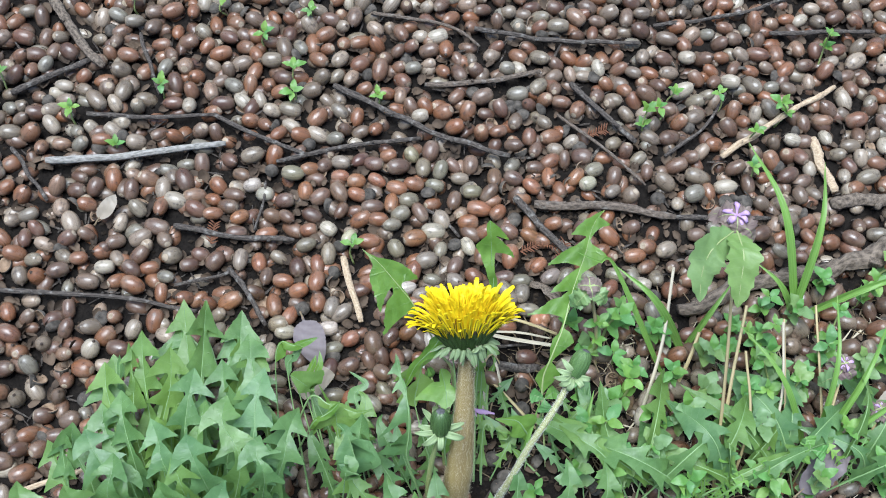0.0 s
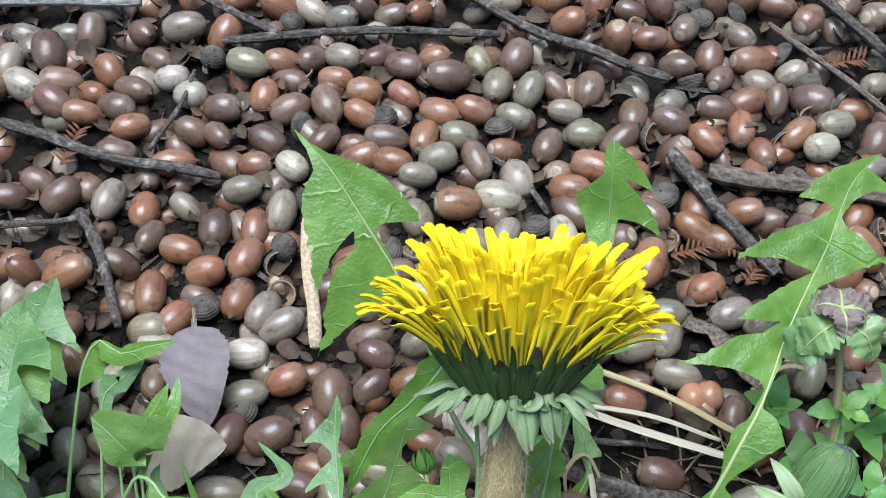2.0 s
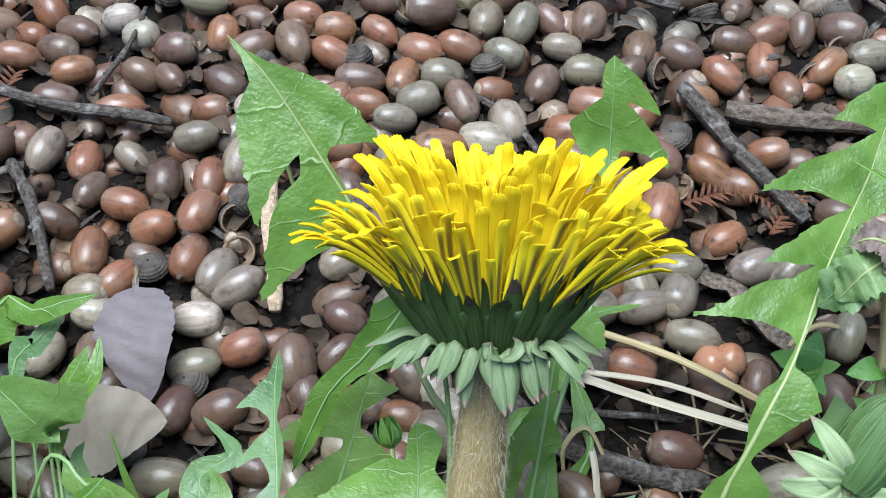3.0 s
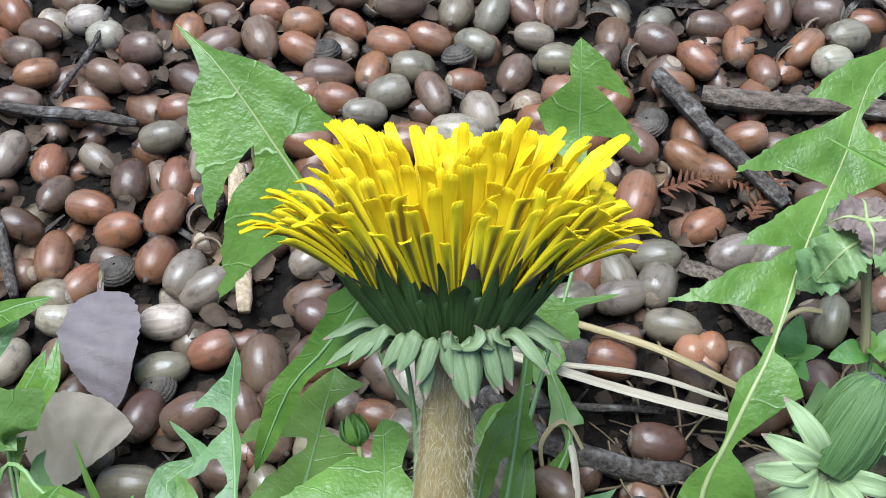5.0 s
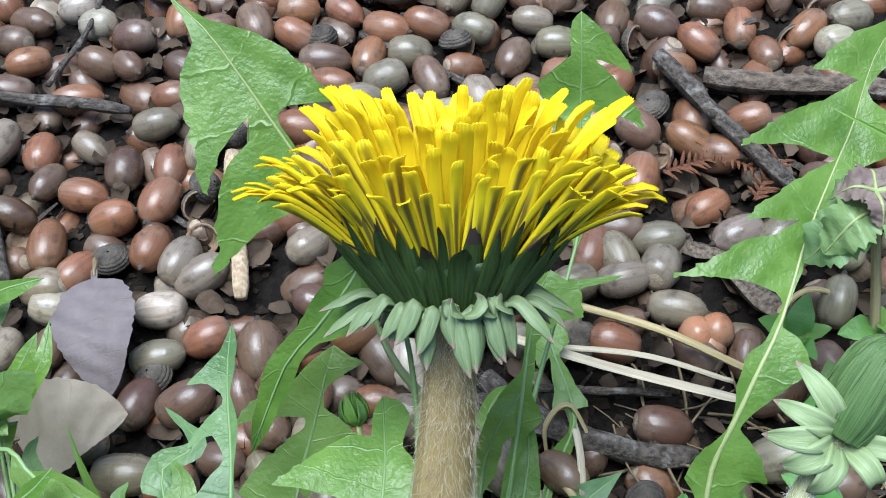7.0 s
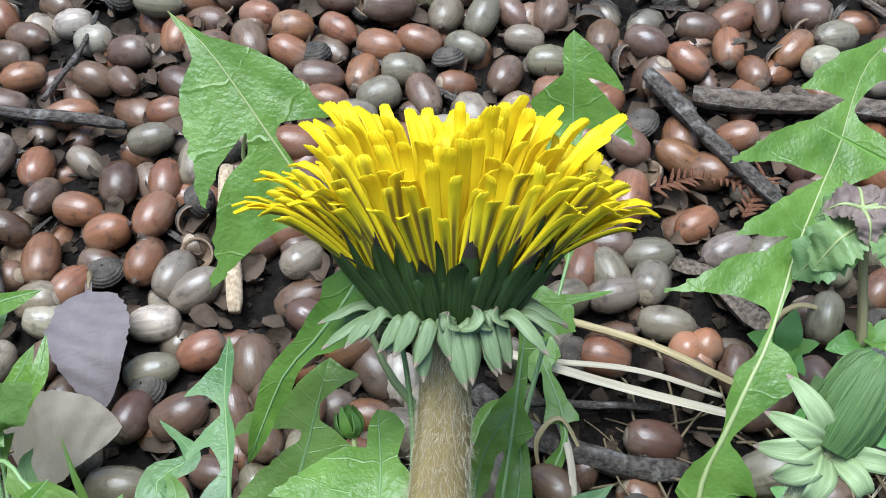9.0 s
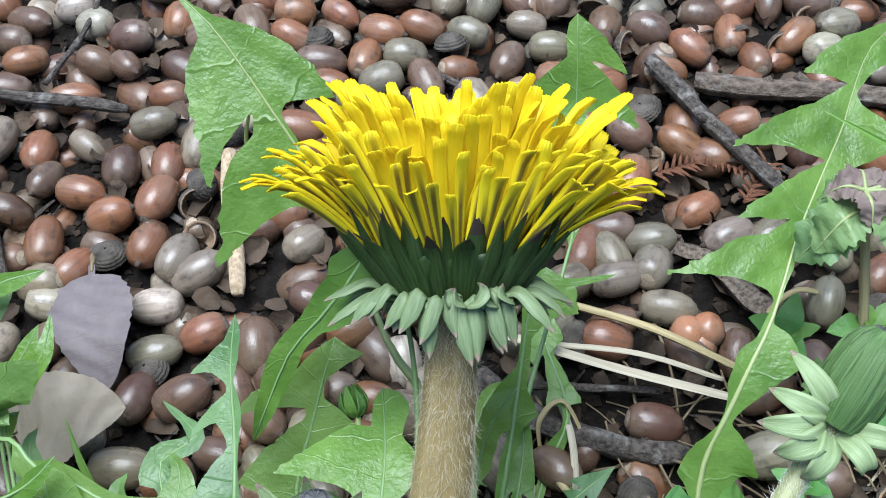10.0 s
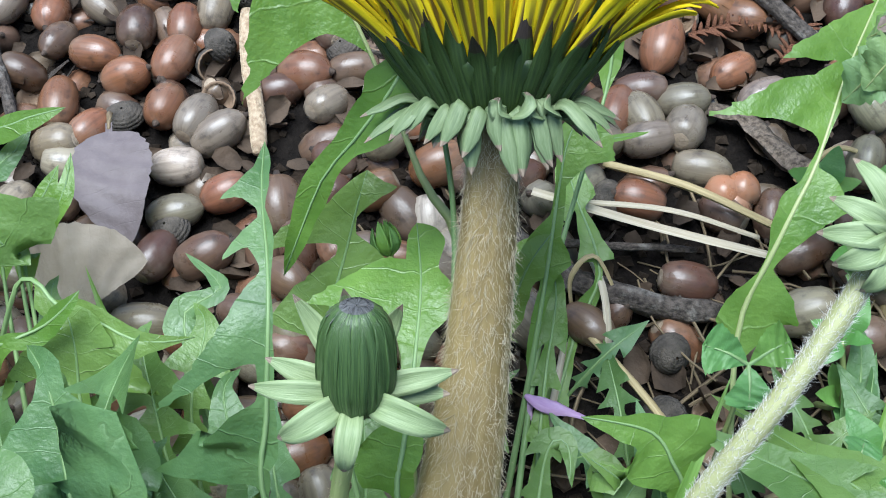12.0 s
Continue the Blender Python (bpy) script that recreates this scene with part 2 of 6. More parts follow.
STEM_PALE = streaked("pale_woolly_stem", (0.23, 0.25, 0.095), (0.39, 0.39, 0.20), 6, 0.5)
STEM_GREEN = streaked("pale_green_stem", (0.18, 0.23, 0.07), (0.34, 0.38, 0.15), 6, 0.5)
HAIR = plain_noise("white_hair", (0.42, 0.35, 0.22), (0.66, 0.59, 0.44), 300, 0.6, 0.1)
WOOL = plain_noise("white_wool", (0.60, 0.58, 0.52), (0.80, 0.78, 0.72), 300, 0.6, 0.1)
GRASS = streaked("grass_blade", (0.11, 0.22, 0.035), (0.24, 0.40, 0.09), 7, 0.4, 0.3, (0.35, 0.55, 0.08))
MAUVE = streaked("mauve_flower", (0.42, 0.25, 0.46), (0.66, 0.48, 0.70), 4, 0.5, 0.25, (0.6, 0.4, 0.7))


# ---- mesh helpers ----
import mathutils.geometry


def mesh_of(name, verts, faces, mats, index=None, uvs=None, smooth=True):
    me = bpy.data.meshes.new(name)
    me.from_pydata([tuple(v) for v in verts], [], faces)
    for m in mats:
        me.materials.append(m)
    if index is not None:
        me.polygons.foreach_set("material_index", index)
    if uvs is not None:
        layer = me.uv_layers.new(name="UVMap")
        flat = np.asarray(uvs, float)[[i for f in faces for i in f]]
        layer.data.foreach_set("uv", flat.ravel())
    me.polygons.foreach_set("use_smooth", [smooth] * len(faces))
    me.update()
    return me


def thing(name, label, category, group="", kind="", at=(0, 0, 0)):
    ob = new(name)
    ob.empty_display_size = 0.005
    ob.location = at
    return tagged(ob, label, category, group, kind)


def part(name, me, parent, label=""):
    """Links a mesh given in world coordinates as one object under parent."""
    ob = new(name, me)
    ob.parent = parent
    if parent.parent is None:
        ob.matrix_parent_inverse = parent.matrix_basis.inverted()
    if label:
        ob["label"] = label
    return ob


def spline(points, count):
    """Catmull-Rom through the points: places and unit tangents at even steps."""
    p = np.array([2 * np.array(points[0]) - np.array(points[1]), *points, 2 * np.array(points[-1]) - np.array(points[-2])], float)
    dense = []
    for i in range(1, len(p) - 2):
        for t in np.linspace(0, 1, 40, endpoint=i == len(p) - 3):
            a, b, c, d = p[i - 1:i + 3]
            dense.append(0.5 * (2 * b + (c - a) * t + (2 * a - 5 * b + 4 * c - d) * t * t + (3 * b - a - 3 * c + d) * t ** 3))
    dense = np.array(dense)
    run = np.r_[0, np.cumsum(np.linalg.norm(np.diff(dense, axis=0), axis=1))]
    at = np.linspace(0, run[-1], count)
    place = np.stack([np.interp(at, run, dense[:, k]) for k in range(3)], 1)
    along = np.gradient(place, axis=0)
    return place, along / np.maximum(np.linalg.norm(along, axis=1, keepdims=True), 1e-9)


def unit(v):
    v = np.asarray(v, float)
    return v / np.maximum(np.linalg.norm(v, axis=-1, keepdims=True), 1e-9)


def tube(name, points, radii, mats, sides=8, count=16, rough=0.0, flat=1.0, seed=0, caps=True):
    """A round or flattened rod along a spline, its radius read from the list radii."""
    rng = np.random.default_rng(seed)
    place, along = spline(points, count)
    radius = np.interp(np.linspace(0, 1, count), np.linspace(0, 1, len(radii)), radii)
    ref = np.array((0.31, 0.22, 0.92)) if abs(along[0][2]) < 0.9 else np.array((1.0, 0.1, 0))
    one = unit(np.cross(along, ref))
    two = np.cross(one, along)
    verts, uvs = [], []
    for i in range(count):
        wob = 1 + rough * rng.normal(size=sides)
        for k in range(sides + 1):
            a = 2 * math.pi * k / sides
            verts.append(place[i] + radius[i] * wob[k % sides] * (math.cos(a) * one[i] + flat * math.sin(a) * two[i]))
            uvs.append((k / sides, i / (count - 1)))
    faces, w = [], sides + 1
    for i in range(count - 1):
        for k in range(sides):
            faces.append((i * w + k, i * w + k + 1, (i + 1) * w + k + 1, (i + 1) * w + k))
    if caps:
        faces.append(tuple(range(sides - 1, -1, -1)))
        faces.append(tuple((count - 1) * w + k for k in range(sides)))
    return mesh_of(name, verts, faces, mats, uvs=uvs)


def strap(place, along, side, half, fold=0.0, cols=3, wave=0.0, seed=0):
    """Sheet of verts and faces along a line: half width per row, the sides raised by fold."""
    rng = np.random.default_rng(seed)
    up = unit(np.cross(side, along))
    verts, uvs, faces = [], [], []
    n, w = len(place), 2 * cols + 1
    ph = rng.uniform(0, 6)
    for i in range(n):
        for k in range(-cols, cols + 1):
            u = k / cols
            lift = fold * abs(u) + wave * u * math.sin(9 * i / n * math.pi / 2 + ph)
            verts.append(place[i] + side[i] * u * half[i] + up[i] * lift * half[i])
            uvs.append((0.5 + 0.5 * u, i / (n - 1)))
    for i in range(n - 1):
        for k in range(w - 1):
            faces.append((i * w + k, i * w + k + 1, (i + 1) * w + k + 1, (i + 1) * w + k))
    return verts, faces, uvs


LEAF_COUNT = [0]


def filled(outline, step):
    """Triangles inside a closed outline of (along, across), with a loose grid of points in it so that the sheet can bend."""
    low, high = outline.min(0), outline.max(0)
    grid = np.stack(np.meshgrid(np.arange(low[0] + step / 2, high[0], step), np.arange(low[1] + step / 2, high[1], step)), -1).reshape(-1, 2)
    p, q = outline, np.roll(outline, -1, 0)
    x, y = grid[:, :1], grid[:, 1:]
    rise = np.where(np.abs(q[:, 1] - p[:, 1]) < 1e-12, 1e-12, q[:, 1] - p[:, 1])
    crossed = ((p[:, 1] > y) != (q[:, 1] > y)) & (x < (q[:, 0] - p[:, 0]) * (y - p[:, 1]) / rise + p[:, 0])
    away = np.sqrt(((grid[:, None] - outline[None]) ** 2).sum(2)).min(1)
    inner = grid[(crossed.sum(1) % 2 == 1) & (away > step * 0.55)]
    points = np.concatenate((outline, inner)) * 1000
    made = mathutils.geometry.delaunay_2d_cdt([Vector(v) for v in points], [], [list(range(len(outline)))], 1, 1e-4)
    return np.array([tuple(v) for v in made[0]]) / 1000, [tuple(f) for f in made[2]]


def edge_line(nodes, start, rng, long, tooth):
    """The edge of one half of a leaf from (share of the length, half width in mm): rounded, with fine uneven teeth."""
    nodes = [(start, 0.35), *nodes, (1.0, 0.0)]
    ends = np.array(nodes, float) * (long, 0.001)
    line = [ends[0]]
    for p, q in zip(ends, ends[1:]):
        gap = np.linalg.norm(q - p)
        steps = max(2, int(gap / 0.0011))
        across = np.array((p[1] - q[1], q[0] - p[0])) / max(gap, 1e-9)
        bulge = gap * (0.035 if q[1] < p[1] else -0.03)
        for t in np.linspace(0, 1, steps + 1)[1:]:
            line.append(p + (q - p) * t + across * bulge * 4 * t * (1 - t))
    line = np.array(line)
    line[1:-1] = 0.16 * line[:-2] + 0.68 * line[1:-1] + 0.16 * line[2:]
    run = np.r_[0, np.cumsum(np.linalg.norm(np.diff(line, axis=0), axis=1))]
    saw = (run / 0.0042 + rng.uniform(0, 1) + 0.3 * np.sin(run * 300)) % 1.0
    line[1:-1, 1] *= 1 + (tooth * (0.5 - saw) + 0.015 * rng.normal(size=len(line)))[1:-1]
    line[:, 1] = np.maximum(line[:, 1], 0.0)
    return line


def lobed_mesh(points, right, left, up, mat, fold=0.16, wave=0.10, twist=0.0, tooth=0.05, start=None, step=0.0017):
    """A lobed blade on a curved midrib: each half is a bent sheet between the midrib and its own edge."""
    LEAF_COUNT[0] += 1
    rng = np.random.default_rng(LEAF_COUNT[0] * 17 + 3)
    count = 120
    place, along = spline(points, count)
    long = float(np.sum(np.linalg.norm(np.diff(place, axis=0), axis=1)))
    side = unit(np.cross(along, np.array(up, float)))
    normal = unit(np.cross(side, along))
    s = np.linspace(0, 1, count)
    turn = (twist * (s - 0.5) + 0.04 * np.sin(s * 9 + rng.uniform(0, 6)))[:, None]
    side, normal = side * np.cos(turn) + normal * np.sin(turn), normal * np.cos(turn) - side * np.sin(turn)
    first = min(right[0][0], left[0][0]) - 0.03 if start is None else start
    most = 0.001 * max(w for _, w in (*right, *left))
    ph = rng.uniform(0, 6, 4)
    verts, uvs, faces = [], [], []
    for sign, nodes in ((1, right), (-1, left)):
        line = edge_line(nodes, first, rng, long, tooth)[:-1]
        line[:, 1] = np.maximum(line[:, 1], 0.00015)
        spine = np.linspace(first * long, long, max(8, int((1 - first) * long / step)))
        flat, tris = filled(np.concatenate((np.stack((spine, 0 * spine), 1), line[::-1])), step)
        at = np.clip(flat[:, 0] / long, 0, 1) * (count - 1)
        j = np.minimum(at.astype(int), count - 2)
        g = (at - j)[:, None]
        p, sd, nm = (x[j] * (1 - g) + x[j + 1] * g for x in (place, side, normal))
        v, curl = flat[:, 1], rng.uniform(-0.05, 0.14)
        lift = fold * v - curl * v * v / max(most, 1e-6) + wave * v * np.sin(at * 0.16 + ph[0] + sign) + 0.00022 * np.sin(at * 0.55 + v * 900 + ph[1]) * np.minimum(1.0, v / 0.002)
        base = len(verts)
        verts += list(p + sign * sd * v[:, None] + nm * lift[:, None])
        uvs += [(0.5 + sign * 0.5 * w / max(most, 1e-6), a / (count - 1)) for w, a in zip(v, at)]
        faces += [tuple(base + i for i in (f if sign > 0 else f[::-1])) for f in tris]
    return mesh_of("leaf", verts, faces, [mat], uvs=uvs), place


def lobed_leaf(plant, points, right, left, up=FACE, mat=None, rib=0.00045, stalk=0.0, label="", fold=0.10, wave=0.04, twist=0.0, tooth=0.05):
    me, place = lobed_mesh(points, right, left, up, mat or LEAF, fold, wave, twist, tooth)
    blade = part("leaf", me, plant, label)
    line = place[::7]
    part("midrib", tube("midrib", line, (stalk or rib * 1.7, stalk or rib * 1.5, max(stalk * 0.9, rib * 1.3), rib * 1.0, rib * 0.65, rib * 0.25), [PETIOLE if stalk else RIB], 6, 36), blade)
    return blade


def random_lobes(rng, half, lobes, start, term, deep, hook=0.55):
    """Two edges with triangular, backward-hooked lobes that shrink towards the foot, and an arrow-shaped end lobe."""
    both = []
    for _ in (0, 1):
        nodes, body = [], 1 - start - term
        for k in range(lobes):
            size = half * 1000 * (0.58 + 0.36 * (k + 1) / max(lobes, 1)) * rng.uniform(0.75, 1.15)
            a, b = start + body * (k + 0.1) / lobes, start + body * (k + 0.92) / lobes
            narrow = half * 1000 * (1 - deep) * rng.uniform(0.5, 1.0)
            a += 0.18 * (b - a)
            tip = a - (b - a) * rng.uniform(-0.05, 0.38) * hook
            nodes += [(a, narrow), (tip, size), (a + (b - a) * 0.42, narrow + (size - narrow) * rng.uniform(0.36, 0.52)), (b, narrow * 1.15)]
        corner = 1 - term
        nodes += [(corner, half * 1000 * (1 - deep)), (corner - 0.02 + term * rng.uniform(-0.10, 0.12), half * 1000 * rng.uniform(0.72, 1.0)), (corner + term * 0.35, half * 1000 * rng.uniform(0.42, 0.58)), (corner + term * 0.72, half * 1000 * 0.20)]
        both.append(nodes)
    return both


def leaf_mesh(shape, points, half, start, up, mat, fold=0.22, wave=0.10, twist=None, coarse=False):
    """An undivided leaf blade along a spline: oval, toothed, heart-shaped, grass-like or plain."""
    LEAF_COUNT[0] += 1
    rng = np.random.default_rng(LEAF_COUNT[0] * 13 + 5)
    count = 13 if coarse else 34
    place, along = spline(points, count)
    side = unit(np.cross(along, np.array(up, float)))
    normal = unit(np.cross(side, along))
    s = np.linspace(0, 1, count)
    if twist is None:
        twist = rng.uniform(-0.5, 0.5)
    turn = (twist * (s - 0.4))[:, None]
    side, normal = side * np.cos(turn) + normal * np.sin(turn), normal * np.cos(turn) - side * np.sin(turn)
    q = np.clip((s - start) / (1 - start), 0, 1)
    widths = []
    for flip in (0, 1):
        if shape in ("ovate", "toothed"):
            w = np.where(q <= 0, 0.08, np.maximum(np.sin(math.pi * np.clip(q, 0, 1) ** 0.75) ** 0.7, 0.05 * (1 - q) + 0.01))
        elif shape == "heart":
            w = np.where(q <= 0, 0.05, np.clip(1.25 * q ** 0.9, 0, 1) * np.clip((1.0 - q) * 7, 0, 1) ** 0.5)
        elif shape == "grass":
            w = np.clip(0.6 + 2 * q, 0, 1) * np.clip((1 - q) * 1.9, 0, 1) ** 0.8
        else:
            w = np.where(q <= 0, 0.12, 0.12 + 0.88 * np.sin(math.pi * np.clip(q, 0, 1) ** 0.8))
            w *= np.clip((1 - q) * 6, 0, 1)
        saw = (s * 26 + rng.uniform(0, 1)) % 1.0
        tooth = 1 + (0.30 * (0.5 - saw) if shape == "toothed" else 0.025 * np.sin(s * 90)) + 0.02 * rng.normal(size=count)
        widths.append(w * half * tooth)
    cols = 2 if coarse else 5
    row = 2 * cols + 1
    verts, uvs = [], []
    ph = rng.uniform(0, 6, 4)
    for i in range(count):
        for k in range(-cols, cols + 1):
            u = k / cols
            w = widths[0][i] if k < 0 else widths[1][i]
            back_shift = 0.1 * w * abs(u)
            lift = fold * abs(u) + wave * 1.6 * abs(u) ** 1.5 * math.sin(s[i] * 13 + ph[0 if k < 0 else 1])
            lift += 0.05 * math.sin(s[i] * 31 + 5 * u + ph[2])
            notch = 0.12 * half * (1 - abs(u)) if shape == "heart" and i > count - 3 else 0
            verts.append(place[i] + side[i] * u * w + normal[i] * lift * w - along[i] * (back_shift + notch))
            uvs.append((0.5 + 0.5 * u * w / max(half, 1e-6), s[i] - back_shift / 0.1))
    faces = []
    for i in range(count - 1):
        for k in range(row - 1):
            faces.append((i * row + k, i * row + k + 1, (i + 1) * row + k + 1, (i + 1) * row + k))
    me = mesh_of("leaf", verts, faces, [mat], uvs=uvs)
    return me, place


def leaf(plant, shape, points, half, lobes=3, start=0.25, up=UP, mat=None, rib=0.00042, rib_mat=None, label="", stalk=0.0, fold=0.22, wave=0.10, term=0.30, twist=None, deep=0.8):
    if shape == "runcinate":
        rng = np.random.default_rng(LEAF_COUNT[0] + 901)
        right, left = random_lobes(rng, half, lobes, start, term, deep)
        me, place = lobed_mesh(points, right, left, up, mat or LEAF, fold * 0.8, wave, rng.uniform(-0.3, 0.3) if twist is None else twist, 0.05, start - 0.02, 0.0028)
    else:
        me, place = leaf_mesh(shape, points, half, start, up, mat or LEAF, fold, wave, twist)
    blade = part("leaf", me, plant, label)
    if rib:
        line = place[:-1:max(1, len(place) // 18)]
        part("midrib", tube("midrib", line, (stalk or rib * 1.6, stalk or rib * 1.3, max(stalk * 0.8, rib * 1.1), rib * 0.8, rib * 0.55, rib * 0.3), [rib_mat or (PETIOLE if stalk else RIB)], 6, 30), blade)
    return blade


def lathe(profile, sides, mats, rows=None, squash=1.0, name="lathe"):
    """Turns a profile of (radius, height) round z; rows gives the material of each band."""
    verts, faces, index = [], [], []
    for r, z in profile:
        for k in range(sides):
            a = 2 * math.pi * k / sides
            verts.append((r * math.cos(a), r * squash * math.sin(a), z))
    for i in range(len(profile) - 1):
        for k in range(sides):
            faces.append((i * sides + k, i * sides + (k + 1) % sides, (i + 1) * sides + (k + 1) % sides, (i + 1) * sides + k))
            index.append(rows[i] if rows else 0)
    return verts, faces, index


def ground_height(x, y):
    fade = max(0.0, 1 - max(abs(x) / 1.5, abs(y) / 1.5))
    return fade * 0.0035 * noise.noise((x * 22, y * 22, 0.3)) + fade * 0.0015 * noise.noise((x * 70, y * 70, 4.0))


# ---- ground: one sheet, fine under the view and reaching far out ----
def ground():
    far = [0.62 * 1.5 ** k for k in range(1, 12)]
    xs = [-f for f in reversed(far)] + list(np.linspace(-0.62, 0.62, 156)) + far
    ys = [0.12 - f for f in reversed(far)] + list(np.linspace(-0.45, 0.72, 146)) + [0.15 + f for f in far]
    ys = sorted(ys)
    verts = [(x, y, ground_height(x, y)) for y in ys for x in xs]
    w = len(xs)
    faces = [(j * w + i, j * w + i + 1, (j + 1) * w + i + 1, (j + 1) * w + i) for j in range(len(ys) - 1) for i in range(w - 1)]
    tagged(new("ground", mesh_of("ground", verts, faces, [SOIL])), "dark damp humus soil littered with shell fragments", "ground", kind="structure")


ground()


# ---- acorns ----
def acorn_template(kind, sides=12, bands=7):
    """A nut lying along x: pale scar at the back end, small dark point in front."""
    length, fat, point = ((0.0063, 0.0047, 0.55), (0.0068, 0.0046, 0.75), (0.0058, 0.0048, 0.45), (0.0063, 0.0045, 0.65))[kind]
    profile, rows = [(0.0001, -length * 0.97), (fat * 0.40, -length * 0.96)], [1]
    for a in np.linspace(-62, 66, bands):
        x = length * math.sin(radians(a))
        r = fat * math.cos(radians(a)) ** (0.62 if a < 0 else 0.62 + 0.35 * point)
        profile.append((r, x))
        rows.append(0)
    profile += [(fat * 0.20, length * 1.0), (fat * 0.15, length * 1.06), (fat * 0.10, length * 1.16), (0.0001, length * 1.18)]
    rows += [0, 2, 2, 2]
    verts, faces, index = lathe(profile, sides, None, rows, 0.96)
    rng = np.random.default_rng(kind)
    verts = [(z, x * (1 + 0.02 * rng.normal()), y * (1 + 0.02 * rng.normal())) for x, y, z in verts]
    uvs = [(k / sides if k < sides / 2 else 1 - k / sides, i / (len(profile) - 1)) for i in range(len(profile)) for k in range(sides)]
    return verts, faces, index, uvs


ACORNS_TEMPLATES = [acorn_template(k) for k in range(4)]
ACORNS_SIMPLE = [acorn_template(k, 10, 5) for k in range(4)]
ACORN_MESHES = []
for template in ACORNS_TEMPLATES:
    body = mesh_of("acorn", template[0], template[1], [NUT, SCAR, TIP], template[2], template[3])
    ACORN_MESHES.append(body)

ACORN_LABELS = ("glossy orange-brown acorn lying in the litter", "dark chestnut acorn lying in the litter", "dull grey-tan acorn lying in the litter",
                "pale bleached acorn lying in the litter", "mauve-brown acorn lying in the litter")
ACORNS_LEFT = (
    (-0.128, 0.131, -18, 4), (-0.124, 0.139, -23, 4), (-0.105, 0.138, -12, 3), (-0.121, 0.123, 28, 0), (-0.123, 0.112, 1, 4), (-0.105, 0.111, 14, 0),
    (-0.093, 0.132, 0, 4), (-0.081, 0.101, 14, 2), (-0.110, 0.092, 95, 0), (-0.121, 0.094, 78, 2), (-0.087, 0.087, 93, 1), (-0.096, 0.079, -11, 0),
    (-0.075, 0.088, 92, 0), (-0.068, 0.094, 82, 2), (-0.087, 0.072, 13, 0), (-0.113, 0.073, -16, 1), (-0.076, 0.077, 73, 0), (-0.102, 0.064, 95, 0),
    (-0.076, 0.063, 83, 0), (-0.068, 0.060, 72, 2), (-0.093, 0.057, 63, 0), (-0.062, 0.056, 31, 2), (-0.100, 0.052, 1, 2), (-0.096, 0.047, 1, 3))
ACORNS_MIDDLE = (
    (-0.071, 0.047, 1, 3), (-0.069, 0.034, 13, 2), (-0.058, 0.039, 24, 0), (-0.071, 0.022, 71, 1), (-0.060, 0.022, 24, 4), (-0.070, 0.005, 2, 2),
    (-0.060, 0.003, 23, 0), (-0.106, 0.034, 75, 3), (-0.048, 0.133, -19, 0), (-0.039, 0.124, 0, 4), (-0.048, 0.142, 0, 0), (-0.035, 0.142, -36, 0),
    (-0.023, 0.136, -19, 0), (-0.027, 0.126, 79, 0), (-0.016, 0.127, 0, 2), (-0.012, 0.138, -13, 0), (0.001, 0.136, -19, 2), (-0.010, 0.118, -64, 4),
    (-0.022, 0.118, 20, 2), (-0.028, 0.111, 14, 2), (-0.036, 0.115, -12, 0), (-0.043, 0.101, 1, 0), (-0.037, 0.064, 48, 2), (0.012, 0.124, 67, 4))
ACORNS_RIGHT = (
    (0.024, 0.129, 0, 2), (0.039, 0.138, 80, 4), (0.051, 0.137, -27, 4), (0.062, 0.131, -40, 0), (0.055, 0.122, 7, 0), (0.091, 0.135, 45, 0),
    (0.098, 0.130, 25, 3), (0.103, 0.139, 25, 2), (0.072, 0.104, 1, 0), (0.057, 0.097, -25, 0), (0.044, 0.101, -37, 4), (0.047, 0.068, 1, 2),
    (0.037, 0.062, -66, 2), (0.031, 0.064, 71, 0), (0.047, 0.060, 69, 2), (0.038, 0.056, 13, 2), (0.066, 0.069, 24, 2), (0.050, 0.049, -11, 2),
    (0.035, 0.039, -4, 0), (0.086, 0.050, 73, 2), (0.045, 0.020, -4, 1), (0.037, 0.071, 1, 4), (-0.024, 0.040, 24, 0), (0.022, 0.043, 34, 2),
    (0.075, 0.068, 42, 2), (0.070, 0.028, 22, 1))
taken = []      # x, y, reach of all that lies on the ground
near_count = [0]


def acorn(x, y, heading, tone, lift=0.0, size=1.0):
    k = near_count[0]
    near_count[0] += 1
    rng = random.Random(k)
    ob = new("acorn", ACORN_MESHES[k % 4])
    tilt = rng.uniform(-24, 24)
    ob.matrix_world = pose(x, y, ground_height(x, y) + 0.0036 * size + lift, rng.uniform(0, 360), tilt, heading + (180 if rng.random() < 0.5 else 0)) @ Matrix.Scale(size, 4)
    r, g, b = ACORN_TONES[tone]
    f = rng.uniform(0.8, 1.2)
    ob.color = (r * f, g * f * rng.uniform(0.93, 1.07), b * f * rng.uniform(0.88, 1.1), 1)
    tagged(ob, ACORN_LABELS[tone], "acorn", "fallen acorns")
    taken.append((x, y, 0.0062 * size))


for x, y, heading, tone in ACORNS_LEFT + ACORNS_MIDDLE + ACORNS_RIGHT:
    acorn(x, y, heading, tone, 0.001, random.uniform(0.96, 1.1))


# ---- twigs, sticks and straws that lie on the ground ----
def ground_line(points, lift):
    return [(x, y, ground_height(x, y) + lift) for x, y in points]


